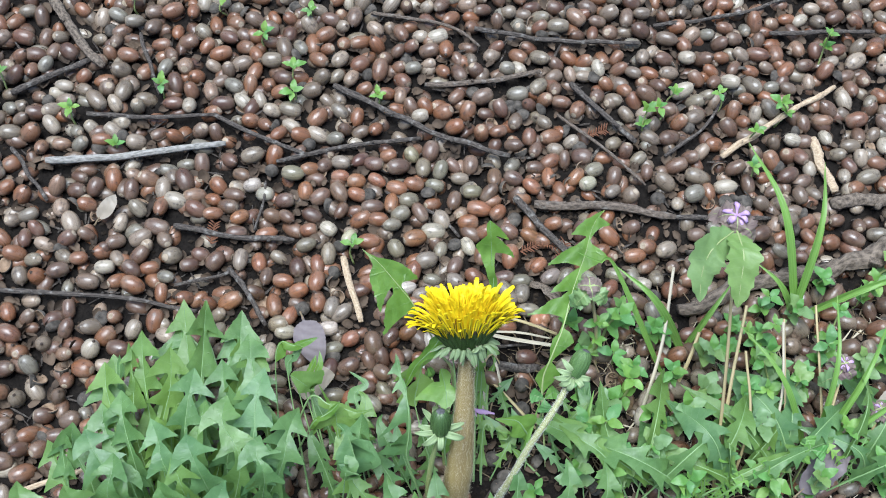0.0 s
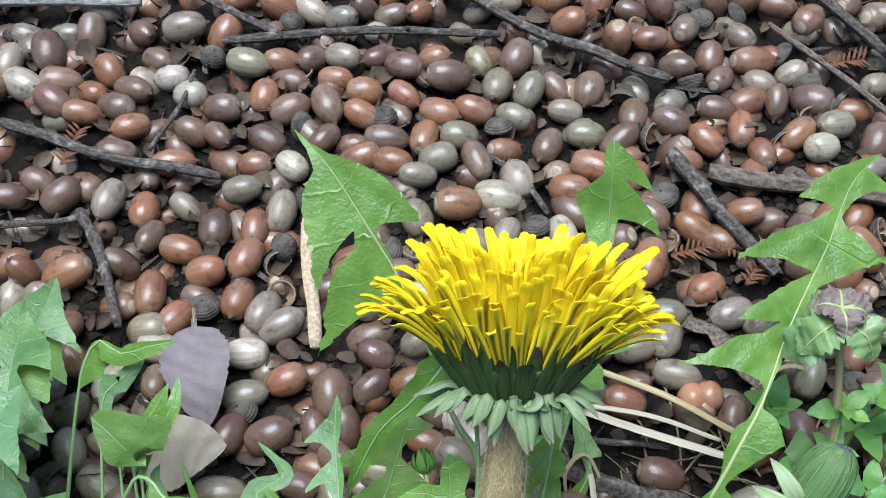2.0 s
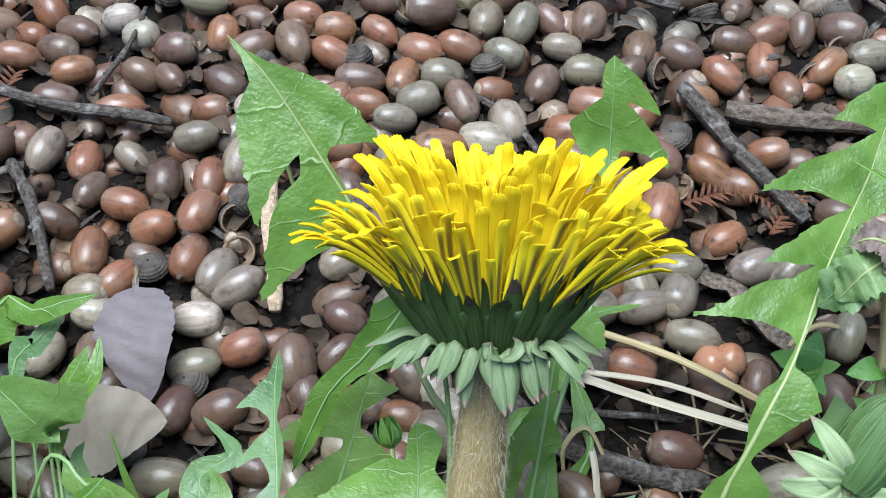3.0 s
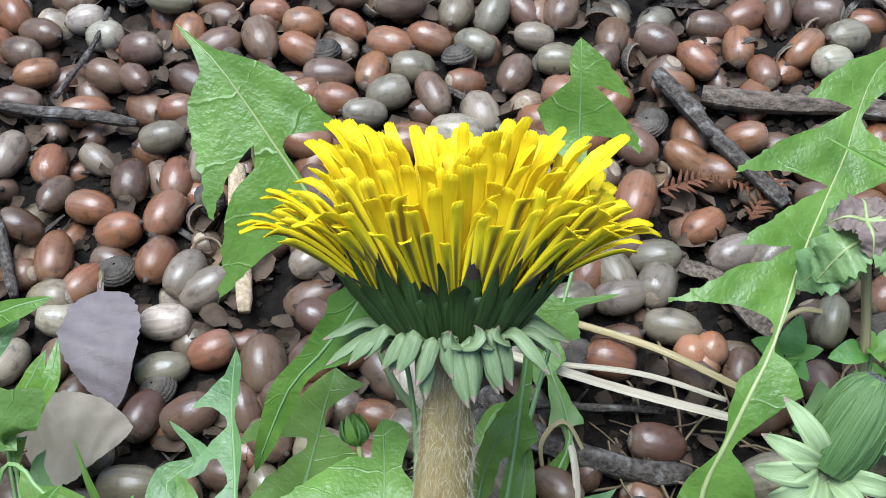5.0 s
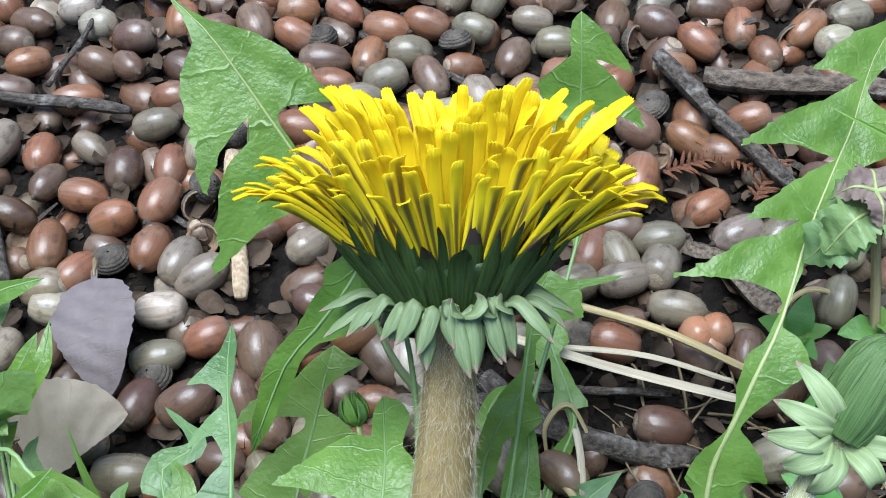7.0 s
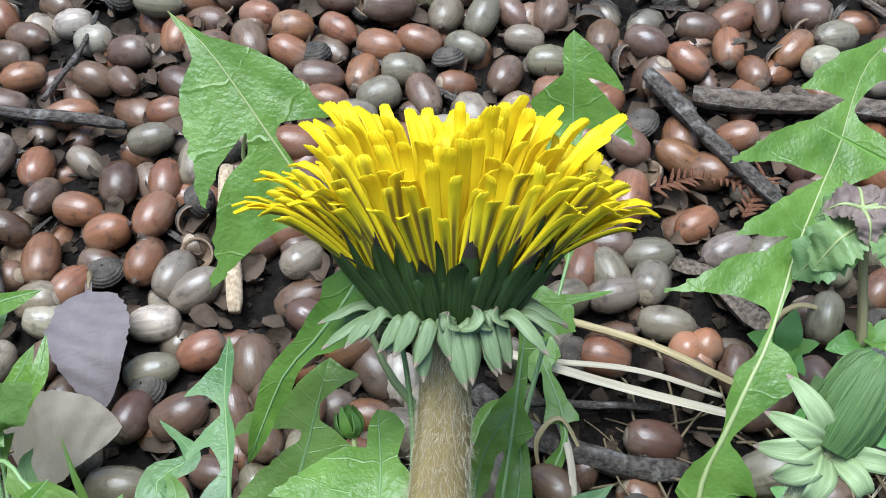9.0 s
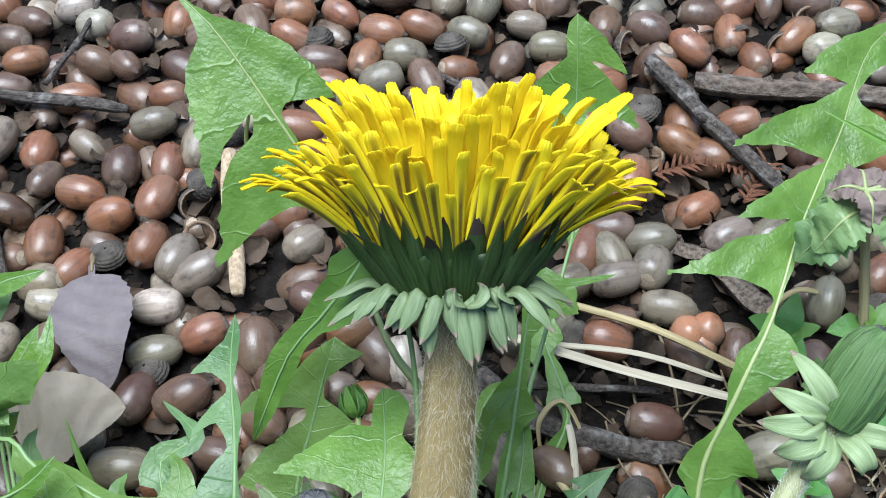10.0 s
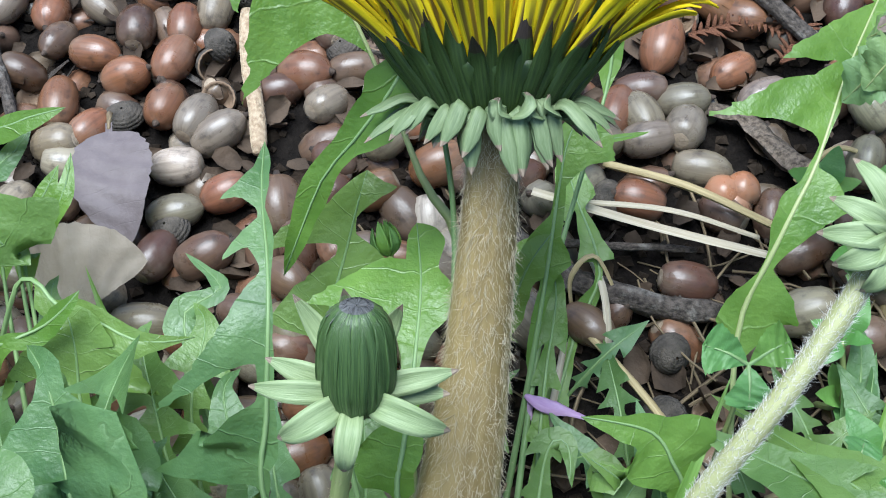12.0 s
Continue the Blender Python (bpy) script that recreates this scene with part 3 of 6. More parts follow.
def stick(name, points, radius, mat, label, lift=0.004, sides=11, rough=0.085, seed=0, ends=(1.0, 0.8), flat=1.0, knots=True, category="twig", count=0):
    holder = thing(name, label, category, "fallen twigs")
    line = ground_line(points, lift)
    long = sum(math.dist(a, b) for a, b in zip(line, line[1:]))
    rng = random.Random(seed + len(taken))
    dense, _ = spline(line, max(5, int(long / 0.012)))
    dense[1:-1] += np.array([(rng.gauss(0, radius * 0.28), rng.gauss(0, radius * 0.28), rng.gauss(0, radius * 0.15)) for _ in dense[1:-1]])
    part("shaft", tube(name, dense, [radius * (ends[0] + (ends[1] - ends[0]) * k / 27) * (rng.uniform(0.86, 1.14) if knots else rng.uniform(0.96, 1.04)) * (0.8 if k in (0, 27) else 1.0) for k in range(28)], [mat], sides, count or max(14, int(long / 0.004)), rough, flat, seed), holder)
    if knots:
        for k in range(max(1, int(long / 0.04))):
            i = rng.randrange(1, len(dense) - 1)
            away = Vector((rng.uniform(-1, 1), rng.uniform(-1, 1), 0.5)).normalized() * radius * rng.uniform(1.3, 2.4)
            part("knot", tube("knot", (dense[i], dense[i] + np.array(away) * 0.6, dense[i] + np.array(away)), (radius * 0.7, radius * 0.55, radius * 0.4), [mat], 6, 5, 0.05), holder)
    for p in spline(line, max(2, int(long / 0.006)))[0]:
        taken.append((p[0], p[1], radius + 0.0025))
    return holder


PALE_LABEL = "bleached bare stick lying across the acorns"
DARK_LABEL = "thin dark twig lying among the acorns"
stick("stick", ((-0.238, 0.168), (-0.18, 0.168), (-0.128, 0.173)), 0.0024, WOOD_PALE, PALE_LABEL, 0.009, rough=0.03, knots=False)
stick("twig", ((-0.058, 0.211), (-0.020, 0.187), (0.005, 0.171), (0.050, 0.150)), 0.0021, BARK, DARK_LABEL, 0.009)
stick("twig", ((-0.135, 0.195), (-0.105, 0.175), (-0.077, 0.161)), 0.0016, BARK, DARK_LABEL, 0.008)
stick("twig", ((-0.097, 0.158), (-0.05, 0.166), (-0.005, 0.169)), 0.0016, BARK, DARK_LABEL, 0.008)
stick("twig", ((-0.160, 0.118), (-0.120, 0.107), (-0.088, 0.104)), 0.0019, BARK, DARK_LABEL, 0.008)
stick("stick", ((0.062, 0.118), (0.10, 0.114), (0.150, 0.103)), 0.0031, BARK_BROWN, "thick brown stick lying on the acorns", 0.006)
stick("twig", ((0.150, 0.103), (0.175, 0.100), (0.21, 0.097)), 0.0017, BARK, DARK_LABEL, 0.006)
stick("twig", ((0.097, 0.203), (0.115, 0.178), (0.133, 0.156)), 0.0021, BARK, DARK_LABEL, 0.008)
stick("twig", ((-0.263, 0.220), (-0.214, 0.242)), 0.0022, BARK, DARK_LABEL, 0.007)
stick("stick", ((-0.243, 0.298), (-0.225, 0.265), (-0.205, 0.235)), 0.0035, WOOD_OLD, "weathered grey stick with peeling bark", 0.007)
stick("twig", ((-0.30, 0.090), (-0.203, 0.076), (-0.147, 0.062)), 0.0016, BARK, DARK_LABEL, 0.008)
stick("twig", ((-0.128, 0.088), (-0.116, 0.070), (-0.107, 0.050)), 0.0017, BARK, DARK_LABEL, 0.008)
stick("twig", ((-0.160, 0.080), (-0.140, 0.082), (-0.126, 0.086)), 0.0012, BARK, DARK_LABEL, 0.008)
stick("twig", ((-0.214, 0.199), (-0.175, 0.195), (-0.135, 0.195)), 0.0015, BARK, DARK_LABEL, 0.008)
stick("stick", ((-0.059, 0.091), (-0.055, 0.070), (-0.051, 0.048)), 0.0024, WOOD_TAN, "short tan split stick standing out of the litter", 0.007, knots=False, rough=0.03, flat=0.7)
stick("stick", ((0.187, 0.142), (0.23, 0.166), (0.274, 0.189)), 0.0021, WOOD_TAN, "tan broken stick lying on the litter", 0.008)
stick("stick", ((0.250, 0.152), (0.257, 0.113)), 0.0036, WOOD_TAN, "short tan split stick lying on the litter", 0.006, knots=False)
stick("branch", ((0.140, 0.041), (0.175, 0.052), (0.214, 0.056), (0.30, 0.074)), 0.0062, WOOD_OLD, "weathered broken branch with peeling fibres", 0.009, rough=0.16, ends=(0.7, 1.0), category="branch")
stick("twig", ((0.038, 0.249), (0.09, 0.236), (0.148, 0.231)), 0.0017, BARK, DARK_LABEL, 0.008)
stick("twig", ((0.001, 0.209), (0.04, 0.208), (0.078, 0.213)), 0.0019, BARK_BROWN, DARK_LABEL, 0.008)
stick("twig", ((-0.260, 0.179), (-0.236, 0.140)), 0.0014, BARK, DARK_LABEL, 0.007)
stick("twig", ((0.085, 0.180), (0.11, 0.155), (0.134, 0.125)), 0.0012, BARK_BROWN, DARK_LABEL, 0.008)
stick("twig", ((0.239, 0.234), (0.312, 0.230)), 0.0017, BARK, DARK_LABEL, 0.008)
stick("stick", ((0.252, 0.105), (0.32, 0.104)), 0.0045, WOOD_OLD, "thick weathered stick lying on the litter", 0.006)
stick("twig", ((-0.182, 0.260), (-0.169, 0.211)), 0.0014, BARK, DARK_LABEL, 0.007)
stick("branch", ((0.006, 0.030), (0.020, 0.019), (0.034, 0.014), (0.052, 0.013)), 0.0031, BARK, "dark knobbly branch under the straws", 0.006, rough=0.09, category="branch")
stick("twig", ((0.016, 0.027), (0.047, 0.027)), 0.0010, BARK, DARK_LABEL, 0.006)
stick("stick", ((0.050, 0.122), (0.065, 0.099), (0.079, 0.081)), 0.0025, BARK, "dark rough twig with broken end", 0.009)
stick("bark_piece", ((0.053, 0.066), (0.076, 0.046)), 0.0036, WOOD_OLD, "grooved grey bark piece on the litter", 0.005, rough=0.2, knots=False, flat=0.5, sides=7, ends=(0.8, 1.0), count=9)
stick("twig", ((-0.112, 0.112), (-0.106, 0.132), (-0.104, 0.145)), 0.0009, BARK, DARK_LABEL, 0.009)
stick("twig", ((-0.03, 0.134), (0.0, 0.116), (0.013, 0.100)), 0.0012, BARK, DARK_LABEL, 0.004)
stick("twig", ((-0.245, -0.035), (-0.19, -0.02), (-0.165, -0.012)), 0.0016, WOOD_TAN, "thin tan twig lying beside the leaves", 0.006)
stick("twig", ((0.150, 0.145), (0.18, 0.165), (0.20, 0.19)), 0.0012, BARK, DARK_LABEL, 0.007)
stick("twig", ((0.16, 0.245), (0.21, 0.250), (0.26, 0.262)), 0.0014, BARK, DARK_LABEL, 0.007)
stick("twig", ((-0.03, 0.265), (0.02, 0.252), (0.04, 0.235)), 0.0013, BARK_BROWN, DARK_LABEL, 0.008)


def straw(points, half, label, thick=0.25, mat=None):
    holder = thing("straw", label, "straw", "dry straws")
    part("stalk", tube("straw", points, (half, half, half * 0.9), [mat or STRAW], 8, 24, 0.03, thick), holder)


straw(((0.011, 0.037, 0.012), (0.035, 0.030, 0.011), (0.062, 0.024, 0.009)), 0.0014, "flat pale straw lying over dark twigs")
straw(((0.027, 0.046, 0.010), (0.045, 0.039, 0.012), (0.064, 0.031, 0.009)), 0.0010, "round tan straw lying on the litter", 0.9, STALK)
straw(((0.015, 0.036, 0.010), (0.04, 0.033, 0.012), (0.060, 0.029, 0.008)), 0.0008, "thin pale straw lying on the litter", 0.6)
straw(((0.023, 0.025, 0.008), (0.026, 0.012, 0.011), (0.027, -0.006, 0.007)), 0.0009, "pale upright straw beside the flower stem", 0.6)
straw(((0.023, 0.004, 0.009), (0.033, -0.010, 0.012), (0.047, -0.028, 0.008)), 0.0009, "bent tan straw on the litter", 0.8, STALK)
straw(((0.020, 0.010, 0.004), (0.019, 0.016, 0.012), (0.024, 0.020, 0.014), (0.030, 0.013, 0.006)), 0.0006, "curled brown dry tendril", 0.5, STALK)
straw(((0.012, -0.03, 0.004), (0.015, -0.012, 0.008), (0.018, 0.004, 0.006)), 0.0008, "pale straw lying beside the stem", 0.6)
straw(((0.056, -0.028, 0.006), (0.075, -0.020, 0.009), (0.088, -0.012, 0.006)), 0.0008, "tan straw lying on the litter", 0.8, STALK)
straw(((0.070, 0.045, 0.006), (0.078, 0.05, 0.012), (0.09, 0.051, 0.006)), 0.0007, "thin reddish dry stalk", 0.8, STALK)

# rust-brown scraps of dead conifer twig
for x, y, turn in ((0.056, 0.089, 20), (0.066, 0.091, -35), (0.074, 0.084, 60), (-0.137, 0.112, 80), (0.109, 0.166, 15)):
    scrap = thing("conifer_twig", "rust-brown scrap of dead conifer twig", "twig", "conifer scraps")
    rng = random.Random(int(turn * 7))
    way = Vector((math.cos(radians(turn)), math.sin(radians(turn)), 0))
    start = Vector((x, y, ground_height(x, y) + 0.006))
    part("shaft", tube("conifer_shaft", (start - way * 0.007, start, start + way * 0.007), (0.0006, 0.0006, 0.0003), [CEDAR], 5, 6), scrap)
    for k in range(16):
        at = start + way * (0.0009 * k - 0.0068)
        out = Matrix.Rotation(radians(60 if k % 2 else -60), 3, "Z") @ way
        tip = at + out * rng.uniform(0.003, 0.005) + Vector((0, 0, rng.uniform(0, 0.002)))
        part("needle", tube("needle", (at, (at + tip) / 2 + Vector((0, 0, 0.0005)), tip), (0.00055, 0.0006, 0.0002), [CEDAR], 4, 4), scrap)
    taken.append((x, y, 0.008))


# ---- dead leaves ----
def dead_leaf(points, half, mat, up, label, start=0.03, fold=0.12):
    holder = thing("dead_leaf", label, "leaf", "dead leaves")
    leaf(holder, "ovate", points, half, 0, start, up, mat, 0.0, mat, fold=fold, wave=0.06)
    a, b = Vector(points[0]), Vector(points[1])
    tail = a + (a - b).normalized() * 0.004 - Vector((0, 0, 0.001))
    part("leaf_stalk", tube("leaf_stalk", (tuple(a.lerp(b, 0.15)), tuple(a), tuple(tail)), (0.0004, 0.00055, 0.0007), [TANGLE], 6, 8, 0.05), holder)
    for p in points:
        taken.append((p[0], p[1], 0.004))


dead_leaf(((-0.0853, 0.0525, 0.0120), (-0.0817, 0.0390, 0.0145), (-0.0788, 0.0297, 0.0135), (-0.0760, 0.0220, 0.0090)), 0.0092, DRY_GREY, (0.1, -0.3, 1), "smooth grey-mauve dead leaf lying on acorns", 0.1)
dead_leaf(((-0.0926, 0.0092, 0.0140), (-0.0833, 0.0106, 0.0190), (-0.0762, 0.0125, 0.0200), (-0.0681, 0.0140, 0.0180)), 0.0098, DRY_TAN, (0.0, -0.5, 1), "curled tan dead leaf lying on acorns")
dead_leaf(((0.235, -0.045, 0.02), (0.25, -0.03, 0.03), (0.262, -0.012, 0.03)), 0.010, DRY_TAN, (-0.3, -0.4, 1), "tan dead leaf caught among the weeds")
dead_leaf(((0.185, -0.075, 0.018), (0.205, -0.06, 0.024), (0.225, -0.045, 0.02)), 0.010, DRY_GREY, (0.2, -0.4, 1), "brown-grey dead leaf under the weeds")
dead_leaf(((-0.205, 0.125, 0.010), (-0.198, 0.133, 0.013), (-0.195, 0.141, 0.010)), 0.0045, DRY_TAN, (0.2, -0.2, 1), "small pale dead leaf scrap on acorns")


# ---- the rest of the acorns: a scatter that avoids what already lies there ----
class Spread:
    def __init__(self, cell):
        self.cell, self.boxes = cell, {}

    def near(self, x, y):
        i, j = int(x // self.cell), int(y // self.cell)
        for a in (-1, 0, 1):
            for b in (-1, 0, 1):
                yield from self.boxes.get((i + a, j + b), ())

    def put(self, x, y, r):
        self.boxes.setdefault((int(x // self.cell), int(y // self.cell)), []).append((x, y, r))


def scatter_acorns():
    spread = Spread(0.02)
    for x, y, r in taken:
        spread.put(x, y, min(r, 0.009))
    rng = random.Random(7)
    heap_v, heap_f, heap_i, heap_u, made, low, first = [], [], [], [], 0, 0.0, spread
    for k in range(112500):
        if k == 70000:      # second, lower layer that fills the gaps
            spread, low = Spread(0.02), 0.0048
        x, y = rng.uniform(-0.48, 0.52), rng.uniform(-0.12, 0.56)
        if k >= 110000:     # thinner scatter further out
            a, far = rng.uniform(0, 2 * math.pi), 0.42 + abs(rng.gauss(0, 0.42))
            x, y, spread = 1.15 * far * math.cos(a), 0.2 + far * math.sin(a), Spread(0.02)
        elif math.hypot(x / 0.52, (y - 0.21) / 0.40) > 1 + 0.25 * noise.noise((x * 12, y * 12, 9)):
            continue
        bare = noise.noise((x * 9 + 3, y * 9, 1.7))
        if bare > 0.33 and rng.random() < 0.75 or y < 0.006 and x > 0.0 and (x < 0.10 or rng.random() < 0.55):
            continue
        size = rng.uniform(0.90, 1.22)
        r = 0.0050 * size * (1.2 if low else 1)
        if any((x - a) ** 2 + (y - b) ** 2 < (r + c * 0.84) ** 2 for a, b, c in spread.near(x, y)):
            continue
        spread.put(x, y, r)
        lift = rng.choice((0, 0, 0, 0.0015, 0.003))
        heading = rng.gauss(0, 50)
        if near_count[0] < 285 and not low and abs(x + 0.005) < 0.125 and -0.03 < y < 0.16:
            acorn(x, y, heading, rng.choice((0, 0, 1, 2, 2, 3, 4, 4)), lift, size)
            taken.pop()
            continue
        tv, tf, ti, tu = (ACORNS_SIMPLE if low or y > 0.34 or abs(x) > 0.33 else ACORNS_TEMPLATES)[k % 4]
        m = pose(x, y, ground_height(x, y) + 0.0036 * size + lift - low, rng.uniform(0, 360), rng.gauss(0, 30), heading + rng.choice((0, 180))) @ Matrix.Scale(size, 4)
        m = np.array(m)
        heap_v.append(np.array(tv) @ m[:3, :3].T + m[:3, 3])
        heap_f.append(np.array(tf) + made)
        heap_i += ti
        heap_u += tu
        made += len(tv)
    faces = np.concatenate(heap_f).tolist()
    me = mesh_of("acorn_heap", np.concatenate(heap_v).tolist(), faces, [NUT_HEAP, SCAR, TIP], heap_i, heap_u)
    tagged(new("acorn_heap", me), "countless brown and grey acorns covering the ground", "acorns", kind="stuff")
    return first


spread = scatter_acorns()


# ---- acorn cups and broken shells ----
def cup_template(depth, rim):
    profile, rows = [(0.0003, -depth), (0.0009, -depth)], [0]
    rings = 6
    for k in range(rings * 3 + 1):
        t = k / (rings * 3)
        r = rim * math.sin(radians(12 + 78 * t)) * (1 + (0.05 if k % 3 == 1 else -0.02 if k % 3 == 2 else 0.0))
        profile.append((r, -depth * math.cos(radians(8 + 82 * t))))
        rows.append(0)
    profile += [(rim * 0.9, 0.0002), (rim * 0.78, -depth * 0.35), (rim * 0.5, -depth * 0.7), (0.0002, -depth * 0.8)]
    rows += [1, 1, 1, 1]
    return lathe(profile, 16, None, rows)


CUP_MESHES = [mesh_of("acorn_cup", *cup_template(d, r)[:2], [CUP, CUP_IN], cup_template(d, r)[2]) for d, r in ((0.0038, 0.0047), (0.0046, 0.0044), (0.0032, 0.0050))]


def cups():
    rng = random.Random(11)
    made = 0
    spots = [(-0.0036, 0.131, 150, 20), (-0.066, 0.076, 60, 40), (0.088, 0.132, 70, 10), (0.075, 0.135, 100, 30), (0.044, 0.019, 80, 90), (-0.086, 0.061, 170, 10), (-0.069, 0.029, 170, 30)]
    while made < 250:
        if made < len(spots):
            x, y, tip, turn = spots[made]
        else:
            x, y, tip, turn = rng.uniform(-0.3, 0.34), rng.uniform(-0.06, 0.33), rng.choice((20, 60, 100, 150, 180)) + rng.gauss(0, 15), rng.uniform(0, 360)
            if any((x - a) ** 2 + (y - b) ** 2 < (0.0025 + c * 0.6) ** 2 for a, b, c in spread.near(x, y)):
                made += 0 if rng.random() < 0.97 else 1
                continue
        ob = new("acorn_cup", CUP_MESHES[made % 3])
        ob.matrix_world = pose(x, y, ground_height(x, y) + 0.0035, tip, rng.uniform(-15, 15), turn)
        tagged(ob, "empty ringed grey acorn cup lying in the litter", "acorn cup", "acorn cups")
        spread.put(x, y, 0.004)
        made += 1


cups()


def broken_acorn():
    """A swollen orange acorn whose shell has burst into lobes."""
    holder = thing("broken_acorn", "swollen orange-brown acorn with split shell", "acorn", "fallen acorns", at=(0.056, 0.0416, 0.0))
    for k, (ax, ay, az, r) in enumerate(((-0.0022, 0.0, 0.0052, 0.0046), (0.0022, 0.0008, 0.0058, 0.0044), (0.0006, -0.0022, 0.0042, 0.0042))):
        bm = bmesh.new()
        bmesh.ops.create_icosphere(bm, subdivisions=3, radius=r)
        for v in bm.verts:
            v.co *= 1 + 0.06 * noise.noise(v.co * 420 + Vector((k, 0, 0)))
            v.co.x *= 0.92
            v.co += Vector((0.056 + ax, 0.0416 + ay, ground_height(0.056, 0.0416) + az))
        me = bpy.data.meshes.new("lobe")
        bm.to_mesh(me)
        bm.free()
        me.materials.append(NUT)
        me.polygons.foreach_set("use_smooth", [True] * len(me.polygons))
        lobe = part("lobe", me, holder)
        lobe.color = (0.36, 0.14, 0.06, 1)


broken_acorn()


def litter():
    """Shards of shell, scraps of bark and bits of straw between the acorns."""
    rng = random.Random(5)
    for name, count, mat, long, wide, label in (("shell_litter", 3900, SHARD, (0.004, 0.0085), (0.55, 0.95), "broken brown shell shards and leaf scraps between acorns"),
                                                ("bark_litter", 900, BARK, (0.006, 0.016), (0.07, 0.16), "short dark bark and twig scraps on soil"),
                                                ("straw_litter", 300, STRAW, (0.008, 0.025), (0.03, 0.06), "pale bits of dry grass on soil")):
        verts, faces, uvs = [], [], []
        for k in range(count):
            x, y = rng.uniform(-0.33, 0.36), rng.uniform(-0.09, 0.36)
            if name == "straw_litter":
                x, y = rng.uniform(0.09, 0.29), rng.uniform(-0.09, 0.03)
            size = rng.uniform(*long)
            aspect = rng.uniform(*wide)
            m = pose(x, y, ground_height(x, y) + rng.uniform(0.0006, 0.0036), rng.gauss(0, 20), rng.gauss(0, 18), rng.uniform(0, 360))
            base = len(verts)
            for i in range(4):
                for j in (-1, 0, 1):
                    s = i / 3 - 0.5
                    w = size * aspect * 0.5 * (1 - 0.6 * abs(2 * s) ** 2) * rng.uniform(0.8, 1.2)
                    verts.append(m @ Vector((s * size, j * w, (1.1 * w if j else 0) + 0.5 * size * (s * s) * (1 if name == "shell_litter" else 0.2))))
                    uvs.append((0.5 + j * 0.5, i / 3))
            for i in range(3):
                for j in range(2):
                    q = base + i * 3 + j
                    faces.append((q, q + 1, q + 4, q + 3))
        tagged(new(name, mesh_of(name, verts, faces, [mat], uvs=uvs)), label, "litter", kind="stuff")


litter()


def crumbs():
    """Lumps of humus and bits of shell in the gaps."""
    rng = random.Random(15)
    verts, faces = [], []
    for k in range(5200):
        x, y = rng.uniform(-0.31, 0.34), rng.uniform(-0.09, 0.34)
        if k < 2600:
            x, y = rng.uniform(-0.13, 0.13), rng.uniform(-0.06, 0.15)
        size = rng.uniform(0.0006, 0.0021)
        b = len(verts)
        z = ground_height(x, y) + size * 0.4
        turn = rng.uniform(0, 6.28)
        for i in range(4):
            a = turn + i * 1.571
            verts.append((x + size * math.cos(a) * rng.uniform(0.7, 1.5), y + size * math.sin(a) * rng.uniform(0.6, 1.2), z + size * rng.uniform(-0.3, 0.3)))
        verts += [(x, y, z + size * rng.uniform(0.5, 1.0)), (x, y, z - size)]
        for i in range(4):
            faces += [(b + i, b + (i + 1) % 4, b + 4), (b + (i + 1) % 4, b + i, b + 5)]
    tagged(new("soil_crumbs", mesh_of("soil_crumbs", verts, faces, [CRUMB], smooth=False)), "dark crumbs of humus between the acorns", "soil", kind="stuff")


crumbs()


def tangle():
    """Thin curled bits of dry grass and rootlets that lie between the weeds and the acorns."""
    rng = random.Random(33)
    verts, faces, uvs = [], [], []
    for k in range(330):
        x, y = (rng.uniform(-0.01, 0.10), rng.uniform(-0.045, 0.035)) if k < 120 else (rng.uniform(0.08, 0.29), rng.uniform(-0.085, 0.04))
        way, long = rng.uniform(0, 6.28), rng.uniform(0.012, 0.035)
        bend, z = rng.gauss(0, 0.9), ground_height(x, y) + rng.uniform(0.001, 0.006)
        r = rng.uniform(0.00015, 0.0005)
        b = len(verts)
        for i in range(6):
            for j in range(4):
                a = way + bend * i / 5 + math.pi / 2
                c, d = r * math.cos(j * 1.571), r * math.sin(j * 1.571)
                verts.append((x + c * math.cos(a), y + c * math.sin(a), z + d + 0.0012 * math.sin(i * 0.9 + k)))
                uvs.append((j / 4, i / 5))
            x += long / 5 * math.cos(way + bend * i / 5)
            y += long / 5 * math.sin(way + bend * i / 5)
        for i in range(5):
            for j in range(4):
                faces.append((b + i * 4 + j, b + i * 4 + (j + 1) % 4, b + i * 4 + 4 + (j + 1) % 4, b + i * 4 + 4 + j))
    tagged(new("dry_grass", mesh_of("dry_grass", verts, faces, [TANGLE], uvs=uvs)), "brown tangle of dry grass bits on soil", "dry grass", kind="stuff")


tangle()


